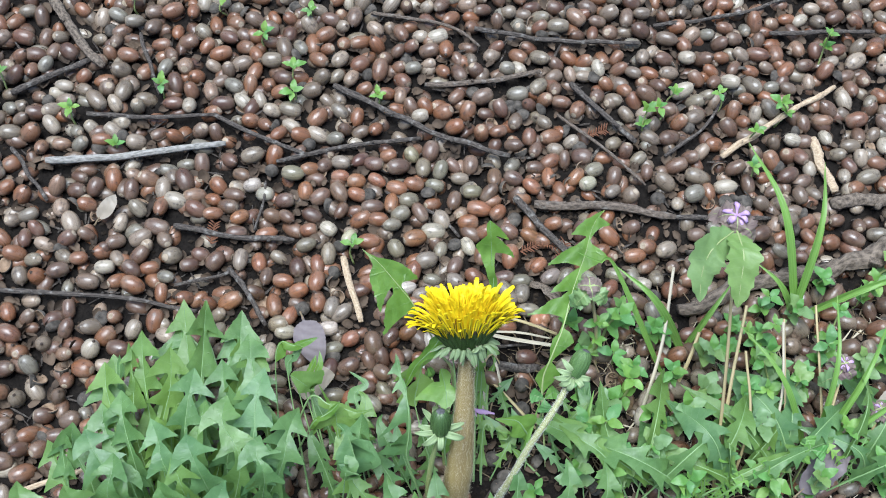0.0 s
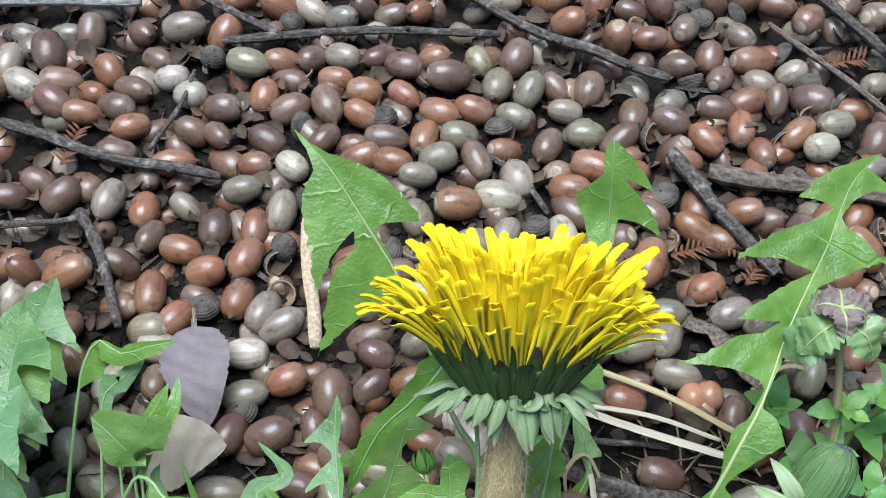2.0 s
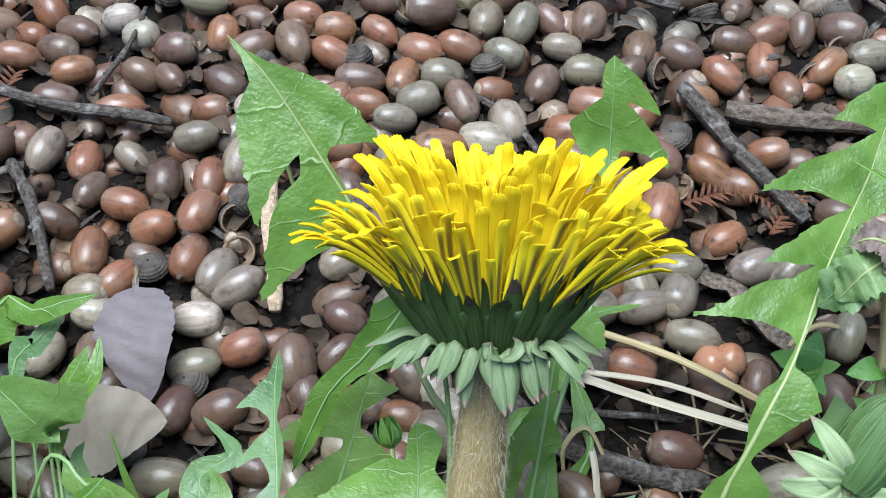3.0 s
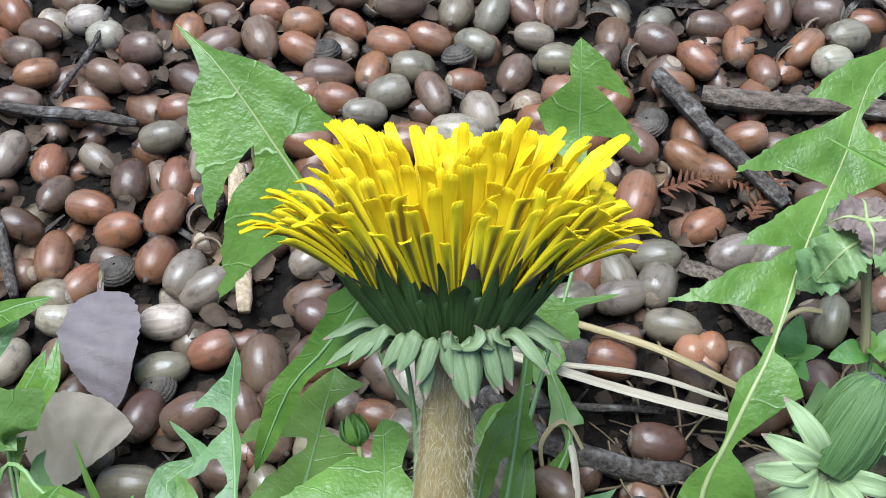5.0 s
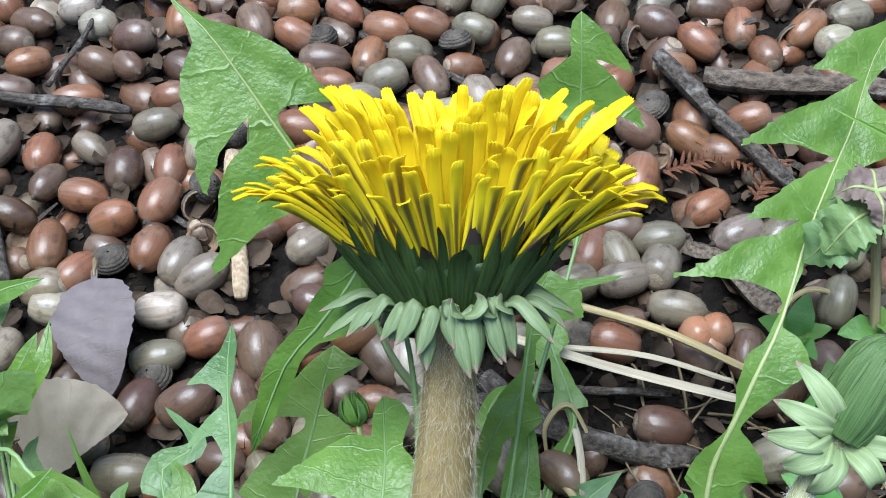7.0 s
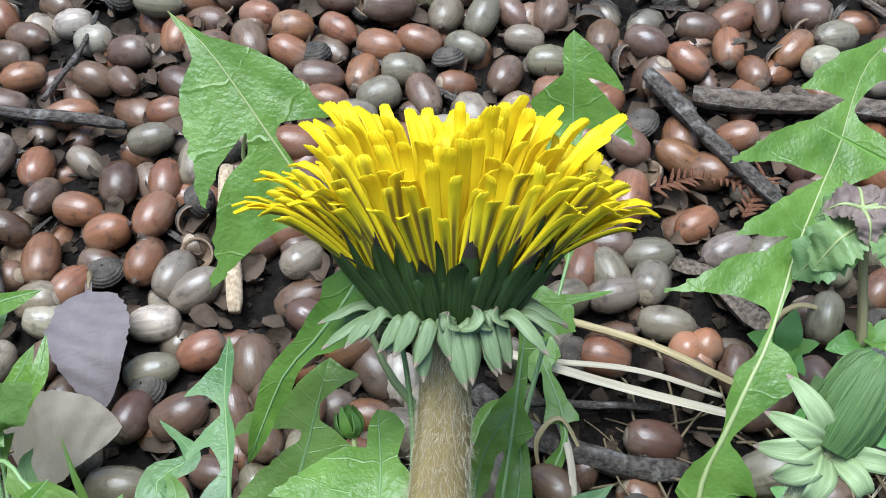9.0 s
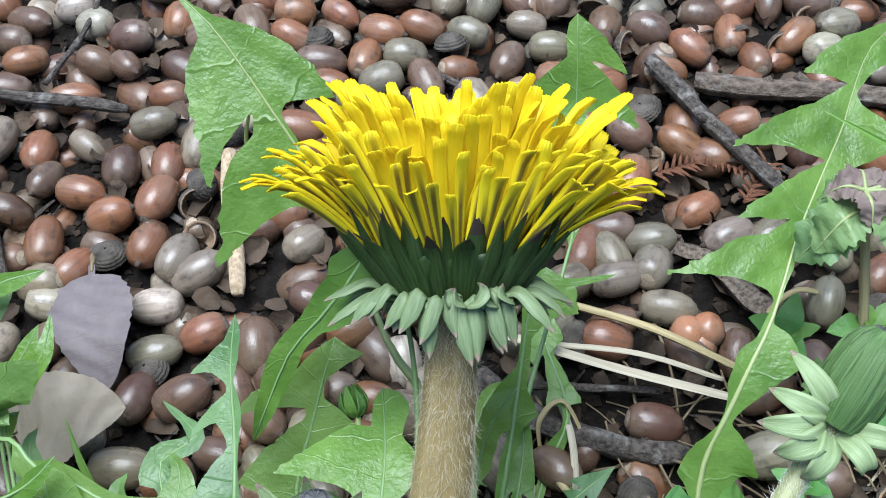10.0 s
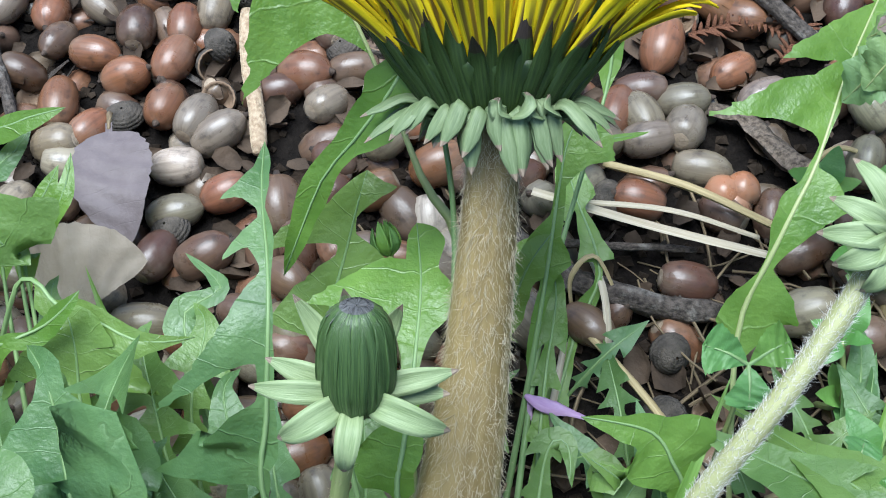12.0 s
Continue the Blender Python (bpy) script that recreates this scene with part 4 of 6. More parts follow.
# ---- the dandelion ----
def hairs(name, points, radii, count, length, seed, parent, droop=0.7, mat=None):
    """Fine white hairs that stand off a stem."""
    rng = np.random.default_rng(seed)
    place, along = spline(points, 60)
    radius = np.interp(np.linspace(0, 1, 60), np.linspace(0, 1, len(radii)), radii)
    verts, faces = [], []
    for _ in range(count):
        i = rng.integers(0, 60)
        t = along[i]
        out = unit(np.cross(t, rng.normal(size=3)))
        root = place[i] + out * radius[i] * 0.97 + t * rng.uniform(-0.001, 0.001)
        lean = out * rng.uniform(0.10, 0.42) + t * rng.normal(droop, 0.45) + np.cross(t, out) * rng.normal(0, 0.45)
        reach = length * rng.uniform(0.5, 1.4)
        bend = rng.normal(0, 0.55, 3)
        one = unit(lean) * reach * 0.36
        two = unit(unit(lean) + bend * 0.7) * reach * 0.36
        three = unit(unit(lean) + bend * 1.5) * reach * 0.36
        line = [root, root + one, root + one + two, root + one + two + three]
        wide = unit(np.cross(lean, rng.normal(size=3))) * 0.000028
        deep = unit(np.cross(lean, wide)) * 0.000028
        b = len(verts)
        for at, thick in zip(line[:3], (1.0, 0.9, 0.7)):
            verts += [at + wide * thick, at - wide * thick, at + deep * thick]
        verts.append(line[3])
        for q in (b, b + 3):
            faces += [(q, q + 1, q + 4, q + 3), (q + 1, q + 2, q + 5, q + 4), (q + 2, q, q + 3, q + 5)]
        faces += [(b + 6, b + 7, b + 9), (b + 7, b + 8, b + 9), (b + 8, b + 6, b + 9)]
    tagged(part(name, mesh_of(name, verts, faces, [mat or HAIR]), parent), "fine white downy hairs", kind="stuff")


def bract_mesh(name, points, half, up, mats, tip_share=0.2, profile="long", fold=0.25, rows=10, seed=0):
    """A solid bract or petal-like scale along a spline, its tip in the second material."""
    place, along = spline(points, rows)
    side = unit(np.cross(along, np.array(up, float)))
    s = np.linspace(0, 1, rows)
    w = {"long": (0.75 + 0.25 * np.sin(math.pi * s)) * np.clip((1 - s) * 2.6, 0, 1) ** 0.7,
         "spear": np.sin(math.pi * np.clip(0.12 + 0.88 * s, 0, 1)) ** 0.8,
         "finger": (0.80 + 0.25 * np.sin(math.pi * s)) * np.clip((1 - s) * 3.6, 0, 1) ** 0.55,
         "broad": (0.8 + 0.3 * np.sin(math.pi * s)) * np.clip((1 - s) * 1.7, 0, 1) ** 0.75}[profile] * half
    w = np.maximum(w, half * 0.05)
    verts, faces, uvs = strap(place, along, side, w, fold, 2, 0.05, seed)
    normal = unit(np.cross(side, along))
    n = len(verts)
    thick = np.repeat(np.interp(s, (0, 0.4, 1), (0.00035, 0.0003, 0.0001)), 5)[:, None] * np.repeat(normal, 5, axis=0)
    under = [v - t for v, t in zip(verts, thick)]
    faces2 = [tuple(n + i for i in reversed(f)) for f in faces]
    rim = []
    for i in range(rows - 1):
        a, b = i * 5, (i + 1) * 5
        rim += [(a, b, n + b, n + a), (b + 4, a + 4, n + a + 4, n + b + 4)]
    index = [1 if (f[0] % n) // 5 > rows * (1 - tip_share) - 1 else 0 for f in faces + faces2 + rim]
    return mesh_of(name, verts + under, faces + faces2 + rim, mats, index, uvs + uvs)


def petal_template(seed, length, outer, arch=0.0):
    """A ray floret along z: narrow tube at the foot, strap above, five small teeth, olive band on the back."""
    rng = np.random.default_rng(seed)
    rows, cols = 11, 4
    s = np.linspace(0, 1, rows)
    bend = arch + (rng.uniform(0.0, 0.32) if outer else rng.uniform(-0.10, 0.25))
    curl = rng.uniform(0.1, 0.6) if rng.random() < 0.6 else 0.1
    angle = bend * s * 1.2 + curl * np.clip(s - 0.8, 0, 1) * 6
    ds = length / (rows - 1)
    y = np.r_[0, np.cumsum(np.sin(angle[1:]) * ds)]
    z = np.r_[0, np.cumsum(np.cos(angle[1:]) * ds)]
    half = np.interp(s, (0, 0.25, 0.6, 0.92, 1.0), (0.0005, 0.0008, 0.00108, 0.00120, 0.00088)) * rng.uniform(0.85, 1.15)
    ch = rng.uniform(0.25, 0.7) if outer else rng.uniform(0.05, 0.45)
    verts, uvs, faces, index = [], [], [], []
    for layer in (0, 1):
        for i in range(rows):
            for k in range(-cols, cols + 1):
                u = k / cols
                dy = -ch * half[i] * u * u - layer * (-0.00011)
                tooth = (0.00014 * rng.uniform(0.3, 1.2) if k % 2 == 0 else -0.00010) - 0.00042 * u * u if i == rows - 1 else 0
                verts.append((u * half[i], y[i] + dy * math.cos(angle[i]), z[i] + tooth - dy * math.sin(angle[i])))
                uvs.append((0.5 + 0.5 * u, s[i]))
    w, n = 2 * cols + 1, rows * (2 * cols + 1)
    for layer in (0, 1):
        for i in range(rows - 1):
            for k in range(w - 1):
                f = (i * w + k, i * w + k + 1, (i + 1) * w + k + 1, (i + 1) * w + k)
                faces.append(tuple(n * layer + v for v in (f if layer == 0 else reversed(f))))
                index.append(1 if layer == 1 and outer else 0)
    for i in range(rows - 1):
        a, b = i * w, (i + 1) * w
        faces += [(a, b, n + b, n + a), (b + w - 1, a + w - 1, n + a + w - 1, n + b + w - 1)]
        index += [0, 0]
    for k in range(w - 1):
        a = (rows - 1) * w + k
        faces.append((a, a + 1, n + a + 1, n + a))
        index.append(0)
    return mesh_of("petal", verts, faces, [PETAL, PETAL_OLIVE], index, uvs)


HEAD = Matrix(((0.999, -0.053, -0.004, 0.0016), (0.040, 0.692, 0.721, 0.0043), (-0.035, -0.720, 0.693, 0.0842), (0, 0, 0, 1)))


def flower_head(plant):
    mm = 0.001

    def out(x, y, z):
        return HEAD @ Vector((x * mm, y * mm, z * mm))

    # cup of the flower: an oval, two-lobed receptacle
    levels = ((0.0, 3.5, 3.5), (0.2, 7.8, 5.8), (2.0, 10.2, 7.4), (5.0, 12.6, 9.0), (7.5, 15.0, 10.4), (8.6, 15.2, 10.5), (8.9, 14.0, 9.0), (9.0, 6.0, 4.0), (9.0, 0.1, 0.1))
    verts, faces, uvs = [], [], []
    sides = 56
    for z, rx, ry in levels:
        for k in range(sides):
            a = 2 * math.pi * k / sides
            rib = 1 + 0.018 * math.cos(14 * a) - 0.07 * math.exp(-((math.cos(a) + 0.03) / 0.16) ** 2) * (1 if z > 1 else 0)
            verts.append(out(rx * rib * math.cos(a), ry * rib * math.sin(a), z))
            uvs.append((k / sides * 6, z / 12))
    for i in range(len(levels) - 1):
        for k in range(sides):
            faces.append((i * sides + k, i * sides + (k + 1) % sides, (i + 1) * sides + (k + 1) % sides, (i + 1) * sides + k))
    head = part("flower_head", mesh_of("flower_head", verts, faces, [BRACT], uvs=uvs), plant, "wide double yellow flower head")

    rng = random.Random(21)
    # inner bracts stand up round the cup
    for k in range(42):
        a = 2 * math.pi * (k + rng.uniform(-0.3, 0.3)) / 42
        c, s = math.cos(a), math.sin(a)
        gap = 1 - 0.07 * math.exp(-((c + 0.03) / 0.16) ** 2)
        tall = rng.uniform(13.5, 18.5) if k % 2 else rng.uniform(11.5, 15)
        ring = 1.02 if k % 2 else 1.07
        flare = rng.uniform(-0.3, 2.2)
        a += rng.gauss(0, 0.03)
        pts = [out(9.6 * c * gap * ring, 7.0 * s * gap * ring, 0.6), out(12.4 * c * gap * ring, 8.9 * s * gap * ring, 4.5),
               out(15.6 * c * gap * ring, 10.9 * s * gap * ring, 8.8), out((17.4 + flare) * c * ring, (13.0 + flare) * s * ring, tall)]
        pts = [np.array(p) for p in pts]
        normal = np.array(HEAD.to_3x3() @ Vector((c, s, -0.25)))
        part("bract", bract_mesh("bract", pts, rng.uniform(0.0012, 0.0018), normal, [BRACT, BRACT_TIP], 0.16 if k % 3 else 0.26, "long", -0.4, 12, k), head)
    # outer bracts curl down
    for k in range(43):
        a = 2 * math.pi * (k + (rng.uniform(-0.35, 0.35) if k < 39 else 5.5 - 1.25 * (k - 42) - k - 15)) / 39
        c, s = math.cos(a), math.sin(a)
        reach, fall = rng.uniform(1.0, 3.6) * (1 + 1.9 * abs(c) ** 3), rng.uniform(5.0, 8.8) * (1 - 0.58 * abs(c) ** 3)
        twist = rng.uniform(-1.8, 1.8)
        z0 = (0.2, 1.1, 1.9)[k % 3]
        pts = [out(8.8 * c, 6.6 * s, z0), out((10.8 + reach * 0.25) * c, (8.2 + reach * 0.25) * s, z0 + 1.2),
               out((11.2 + reach * 0.7) * c + twist * 0.5, (8.0 + reach * 0.7) * s, z0 - fall * 0.35), out((10.5 + reach) * c + twist, (7.4 + reach) * s, z0 - fall)]
        if k >= 39:
            pts = [out(10.5 * c, 7.9 * s, 0.8), out(11.5 * c, 9.0 * s, 1.8), out(11.9 * c + twist * 0.5, 9.8 * s, 3.0), out(11.5 * c + twist, 10.2 * s, 3.9 + 0.5 * twist)]
        pts = [np.array(p) for p in pts]
        normal = np.array(HEAD.to_3x3() @ Vector((c * 0.5, s * 0.5, 1.0)))
        part("outer_bract", bract_mesh("outer_bract", pts, rng.uniform(0.0012, 0.0017), normal, [BRACT_PALE, BRACT_PINK], 0.14, "finger", -0.75, 12, 100 + k), head, "" if k else "pale recurved outer bract")
    # florets, row by row from the rim inwards
    wide = [petal_template(40 + k, 0.0185 + 0.0012 * (k % 4), True) for k in range(9)]
    side = [petal_template(90 + k, 0.0190 + 0.0012 * (k % 4), True, 0.16 + 0.07 * (k % 5)) for k in range(8)]
    half_way = [petal_template(110 + k, 0.0190 + 0.0012 * (k % 4), True, 0.06 + 0.05 * (k % 3)) for k in range(6)]
    inner = [petal_template(70 + k, 0.0205 + 0.0014 * (k % 4), False) for k in range(7)]
    rows = ((1.00, 56, 1.06), (0.92, 52, 1.0), (0.80, 46, 0.88), (0.64, 38, 0.70), (0.47, 30, 0.50), (0.28, 20, 0.28), (0.10, 9, 0.08))
    for level, (rho, count, open_share) in enumerate(rows):
        for k in range(count):
            a = 2 * math.pi * (k + rng.uniform(-0.35, 0.35) + 0.5 * (level % 2)) / count
            c, s = math.cos(a), math.sin(a)
            x, y = 14.6 * rho * c, 9.6 * rho * s
            z = 8.0 + (1 - rho) * 4.6 + (0.9 * math.exp(-((x - 4.0) / 5) ** 2) if level > 1 else 0.0)
            # the two halves of the head lean apart a little
            half_lean = 7.5 * math.tanh((x + 1.0) / 2.5) * math.exp(-((x + 1.0) / 6) ** 2)
            tilt_x = ((33 if c < 0 else 37) * abs(c) ** 1.15 * math.copysign(1, c)) * open_share + half_lean + rng.gauss(0, 4.5)
            tilt_y = (19 * s if s < 0 else 15 * s) * open_share + rng.gauss(0, 7)
            axis = Vector((math.sin(radians(tilt_x)), math.sin(radians(tilt_y)), 0))
            axis.z = math.sqrt(max(0.05, 1 - axis.x ** 2 - axis.y ** 2))
            axis.normalize()
            bow = Vector((c * 0.55 + rng.gauss(0, 0.3), s + rng.gauss(0, 0.15), 0)) if rho > 0.2 else Vector((rng.gauss(0, 1), rng.gauss(0, 1), 0))
            bow = (bow - axis * bow.dot(axis)).normalized()
            across = bow.cross(axis)
            grow = rng.uniform(0.82, 1.05) * (1.0 if level < 4 else 0.97 - 0.04 * (level - 4))
            grow *= 1.04 - 0.17 * math.exp(-((x + 1.0) / 2.2) ** 2) - ((0.14, 0.08, 0.0)[level] * max(0.0, -s) if level < 3 else 0) + 0.03 * math.sin(5 * a)
            if level < 3 and abs(c) > 0.7:
                grow *= 0.91
            m = Matrix(((across.x, bow.x, axis.x, x * mm), (across.y, bow.y, axis.y, y * mm), (across.z, bow.z, axis.z, z * mm), (0, 0, 0, 1)))
            kind = side[(k * 3 + level) % 8] if level < 3 and abs(c) > 0.80 else half_way[(k * 5 + level) % 6] if level < 3 and abs(c) > 0.52 else wide[(k * 5 + level) % 9] if level == 0 or level == 1 and k % 2 else inner[(k * 3 + level) % 7]
            ob = new("petal", kind)
            ob.parent = head
            ob.matrix_basis = HEAD @ m @ Matrix.Scale(grow, 4)


def bud(plant, foot, top, mid, axis, size, stem_mat, stem_radius, seed, turned=1.0, wisps=600, star=()):
    """A closed flower bud on a downy stem: striped oval, grey tip, pale star of outer bracts."""
    rng = random.Random(seed)
    axis = Vector(axis).normalized()
    one = axis.orthogonal().normalized()
    two = axis.cross(one)
    base = Vector(top)
    line = [foot, *mid, tuple(base)]
    stem = part("stem", tube("stem", line, (stem_radius * 1.25, stem_radius, stem_radius * 0.95), [stem_mat], 14, 40, 0.01), plant, "downy pale green stem")
    hairs("stem_hair", line, (stem_radius * 1.25, stem_radius, stem_radius * 0.95), wisps, 0.0012, seed, stem, mat=HAIR if wisps < 1000 else WOOL)
    profile = ((0.25, -0.02), (0.40, 0.05), (0.47, 0.25), (0.495, 0.5), (0.495, 0.8), (0.475, 1.08), (0.42, 1.32), (0.33, 1.47), (0.23, 1.55), (0.12, 1.58), (0.01, 1.56))
    verts, faces, uvs, index = [], [], [], []
    sides = 40
    for i, (r, h) in enumerate(profile):
        for k in range(sides + 1):
            a = 2 * math.pi * k / sides
            rib = 1 + 0.035 * math.cos(10 * a) * (1 - abs(h - 0.7) / 1.2)
            verts.append(base + size * (r * rib * (math.cos(a) * one + math.sin(a) * two) + h * axis))
            uvs.append((k / sides * 3, h / 1.5))
    for i in range(len(profile) - 1):
        for k in range(sides):
            q = i * (sides + 1) + k
            faces.append((q, q + 1, q + sides + 2, q + sides + 1))
            index.append(1 if i >= 8 else 0)
    skin = BUD if stem_mat is STEM_GREEN else BUD_PALE
    body = part("bud", mesh_of("bud", verts, faces, [skin, BUD_TOP], index, uvs), plant, "closed green striped flower bud")
    for k in range(16):
        a = 2 * math.pi * (k + rng.uniform(-0.2, 0.2)) / 16
        c = math.cos(a) * one + math.sin(a) * two
        pts = [base + size * (0.39 * c + 0.02 * axis), base + size * (0.508 * c + 0.4 * axis), base + size * (0.498 * c + 0.95 * axis), base + size * (0.40 * c + 1.38 * axis), base + size * (0.14 * c + 1.6 * axis)]
        part("bract", bract_mesh("bract", [np.array(p) for p in pts], size * 0.13, np.array(c), [skin, BUD_TOP], 0.1, "long", 0.15, 12, k), body)
    for k, (angle, reach, near) in enumerate(star):
        c = Vector((0.999, 0.040, -0.035)) * math.cos(radians(angle)) + Vector((-0.015, 0.849, 0.529)) * math.sin(radians(angle))
        front = Vector((0.051, -0.527, 0.848)) * near
        rim = base + size * (0.22 if turned > 0.5 else 0.0) * axis
        pts = [rim + size * (0.06 * c + 0.10 * front - 0.06 * axis), rim + size * ((0.30 + 0.14 * reach) * c + 0.46 * front), rim + size * (0.4 + 0.40 * reach) * c + size * 0.45 * front, rim + size * ((0.3 + 0.72 * reach) * c + 0.15 * front)]
        part("outer_bract", bract_mesh("outer_bract", [np.array(p) for p in pts], size * rng.uniform(0.17, 0.22) * min(1.0, 0.55 + 0.4 * reach), np.array(Vector((0.051, -0.527, 0.848))), [BRACT_STAR, BRACT_PINK], 0.08, "spear", 0.3, 14, 70 + k), body)
    for k in range(0 if star else 13):
        a = 2 * math.pi * (k + rng.uniform(-0.25, 0.25)) / 13
        c = math.cos(a) * one + math.sin(a) * two
        if k % 5 == 2:
            pts = [base + size * (0.42 * c), base + size * (0.66 * c + 0.25 * axis), base + size * (0.66 * c + 0.55 * axis)]
        else:
            r1, f1 = rng.uniform(1.2, 1.7), rng.choice((-0.7, -0.2, 0.1, 0.3, 0.5, 0.6)) * turned + rng.gauss(0, 0.1)
            pts = [base + size * (0.40 * c + 0.02 * axis), base + size * (0.8 * c + (0.25 - 0.2 * f1) * axis), base + size * (1.1 * c + (0.2 - 0.6 * f1) * axis), base + size * (r1 * c - f1 * axis)]
        part("outer_bract", bract_mesh("outer_bract", [np.array(p) for p in pts], size * rng.uniform(0.17, 0.25) * (1.0 if turned > 0.5 else 1.3), np.array(axis), [BRACT_STAR, BRACT_PINK], 0.1, "spear", 0.3, 11, 40 + k), body)


main_dandelion = thing("dandelion", "yellow dandelion in flower with hairy tan stem and toothed leaves", "flower", at=(-0.010, -0.066, 0.0))
right_dandelion = thing("dandelion", "dandelion with a closed bud and toothed green leaves", "flower", at=(0.045, -0.05, 0.0))
left_dandelion = thing("dandelion_plant", "dandelion plant with broad green leaves over acorns", "plant", at=(-0.07, -0.068, 0.0))
left_clump = thing("dandelion_plant", "dense clump of toothed green dandelion leaves", "plant", at=(-0.12, -0.076, 0.0))

stem_line = [(-0.009, -0.066, -0.001), (-0.0050, -0.052, 0.028), (-0.0025, -0.039, 0.041), (-0.0007, -0.027, 0.052), (0.0005, -0.015, 0.0635), (0.0013, -0.005, 0.074), (0.0016, 0.0035, 0.0838)]
stem_radii = (0.0078, 0.0078, 0.0075, 0.0065, 0.0052, 0.0044, 0.0037)
main_stem = part("stem", tube("stem", stem_line, stem_radii, [STEM], 28, 70, 0.008, 0.9), main_dandelion, "thick hairy tan-green stem")
hairs("stem_hair", stem_line, stem_radii, 9000, 0.0023, 3, main_stem, -0.8)
flower_head(main_dandelion)
bud(main_dandelion, (-0.020, -0.064, 0.0), (-0.0157, -0.0385, 0.0782), [(-0.0215, -0.056, 0.030), (-0.0195, -0.047, 0.058)], (0.03, 0.55, 0.83), 0.0096, STEM_GREEN, 0.0014, 5, 0.8, 300,
    ((177, 1.6, 0.7), (160, 1.4, 0.3), (124, 1.75, -0.5), (98, 1.5, -1.0), (211, 1.28, 1.0), (262, 1.1, 1.0), (338, 1.5, 0.9), (12, 1.55, 0.2), (358, 1.35, -0.2), (62, 1.4, -1.0)))
bud(right_dandelion, (0.012, -0.068, 0.0), (0.0543, -0.0163, 0.0875), [(0.020, -0.060, 0.040), (0.031, -0.0455, 0.064), (0.0425, -0.0325, 0.077)], (0.45, 0.66, 0.60), 0.0093, STEM_PALE, 0.00165, 9, 0.4, 7000, ((122, 1.35, 1), (152, 1.15, 1), (178, 1.2, 1), (204, 1.0, 1), (236, 0.9, 1), (300, 0.7, 1), (345, 0.9, 1), (70, 1.0, 1)))
# small leafy side bud behind the stem
def leafy_bud(plant, foot, top, axis, size):
    stem = part("stem", tube("stem", (foot, tuple((np.array(foot) + np.array(top)) / 2 + np.array((0.001, 0.0, 0.003))), top), (0.0008, 0.0007, 0.0006), [STEM_GREEN], 8, 14), plant)
    rng = random.Random(4)
    axis = Vector(axis).normalized()
    one = axis.orthogonal().normalized()
    two = axis.cross(one)
    for k in range(11):
        a = 2 * math.pi * k / 7
        c = (math.cos(a) * one + math.sin(a) * two) * (1.0 if k < 7 else 0.45)
        far = rng.uniform(0.8, 1.15)
        pts = [Vector(top) + size * 0.10 * c, Vector(top) + size * (0.45 * c + 0.35 * axis), Vector(top) + size * (0.50 * c + 0.75 * far * axis), Vector(top) + size * (0.42 * c + 1.25 * far * axis)]
        part("sepal", bract_mesh("sepal", [np.array(p) for p in pts], size * 0.22, np.array(c), [LEAF_YOUNG, LEAF_YOUNG], 0.1, "spear", 0.3, 9, k), stem)


leafy_bud(main_dandelion, (-0.010, -0.045, 0.004), (-0.0154, -0.0007, 0.0500), (-0.25, 0.70, 0.62), 0.0046)


# the leaves that stand round the flower, each with its own lobes: (share of the length, half width in mm) from foot to tip
lobed_leaf(main_dandelion, ((-0.0040, -0.0520, 0.0040), (-0.0033, -0.0024, 0.0480), (-0.0073, 0.0041, 0.0550), (-0.0110, 0.0113, 0.0600), (-0.0218, 0.0305, 0.0740), (-0.0291, 0.0389, 0.0820), (-0.0360, 0.0467, 0.0880), (-0.0414, 0.0523, 0.0920), (-0.0482, 0.0582, 0.0940)),
           ((0.714, 0.4), (0.788, 1.0), (0.819, 1.0), (0.826, 2.8), (0.799, 10.6), (0.849, 9.8), (0.888, 7.8), (0.923, 4.2), (0.942, 1.6), (0.969, 0.4)),
           ((0.722, 5.0), (0.722, 9.6), (0.707, 17.2), (0.687, 23.4), (0.730, 19.0), (0.772, 16.4), (0.803, 11.4), (0.815, 4.6), (0.838, 2.6), (0.826, 8.4), (0.807, 13.0), (0.792, 16.6), (0.834, 13.6), (0.884, 11.0), (0.919, 8.0), (0.938, 2.8), (0.969, 1.0)), mat=LEAF_BRIGHT, stalk=0.0014)
lobed_leaf(main_dandelion, ((0.0060, -0.0500, 0.0010), (0.0130, 0.0040, 0.0180), (0.0251, 0.0486, 0.0360), (0.0250, 0.0588, 0.0460), (0.0250, 0.0687, 0.0520), (0.0248, 0.0753, 0.0600), (0.0245, 0.0823, 0.0660)),
           ((0.718, 1.8), (0.795, 1.4), (0.869, 2.2), (0.861, 8.6), (0.842, 13.0), (0.880, 10.8), (0.907, 7.2), (0.938, 2.4), (0.931, 6.0), (0.919, 10.2), (0.954, 7.0), (0.981, 3.2)),
           ((0.710, 2.8), (0.776, 3.0), (0.834, 5.0), (0.903, 9.2), (0.927, 5.4), (0.942, 2.0), (0.961, 2.4), (0.988, 1.8)), mat=LEAF_BRIGHT)
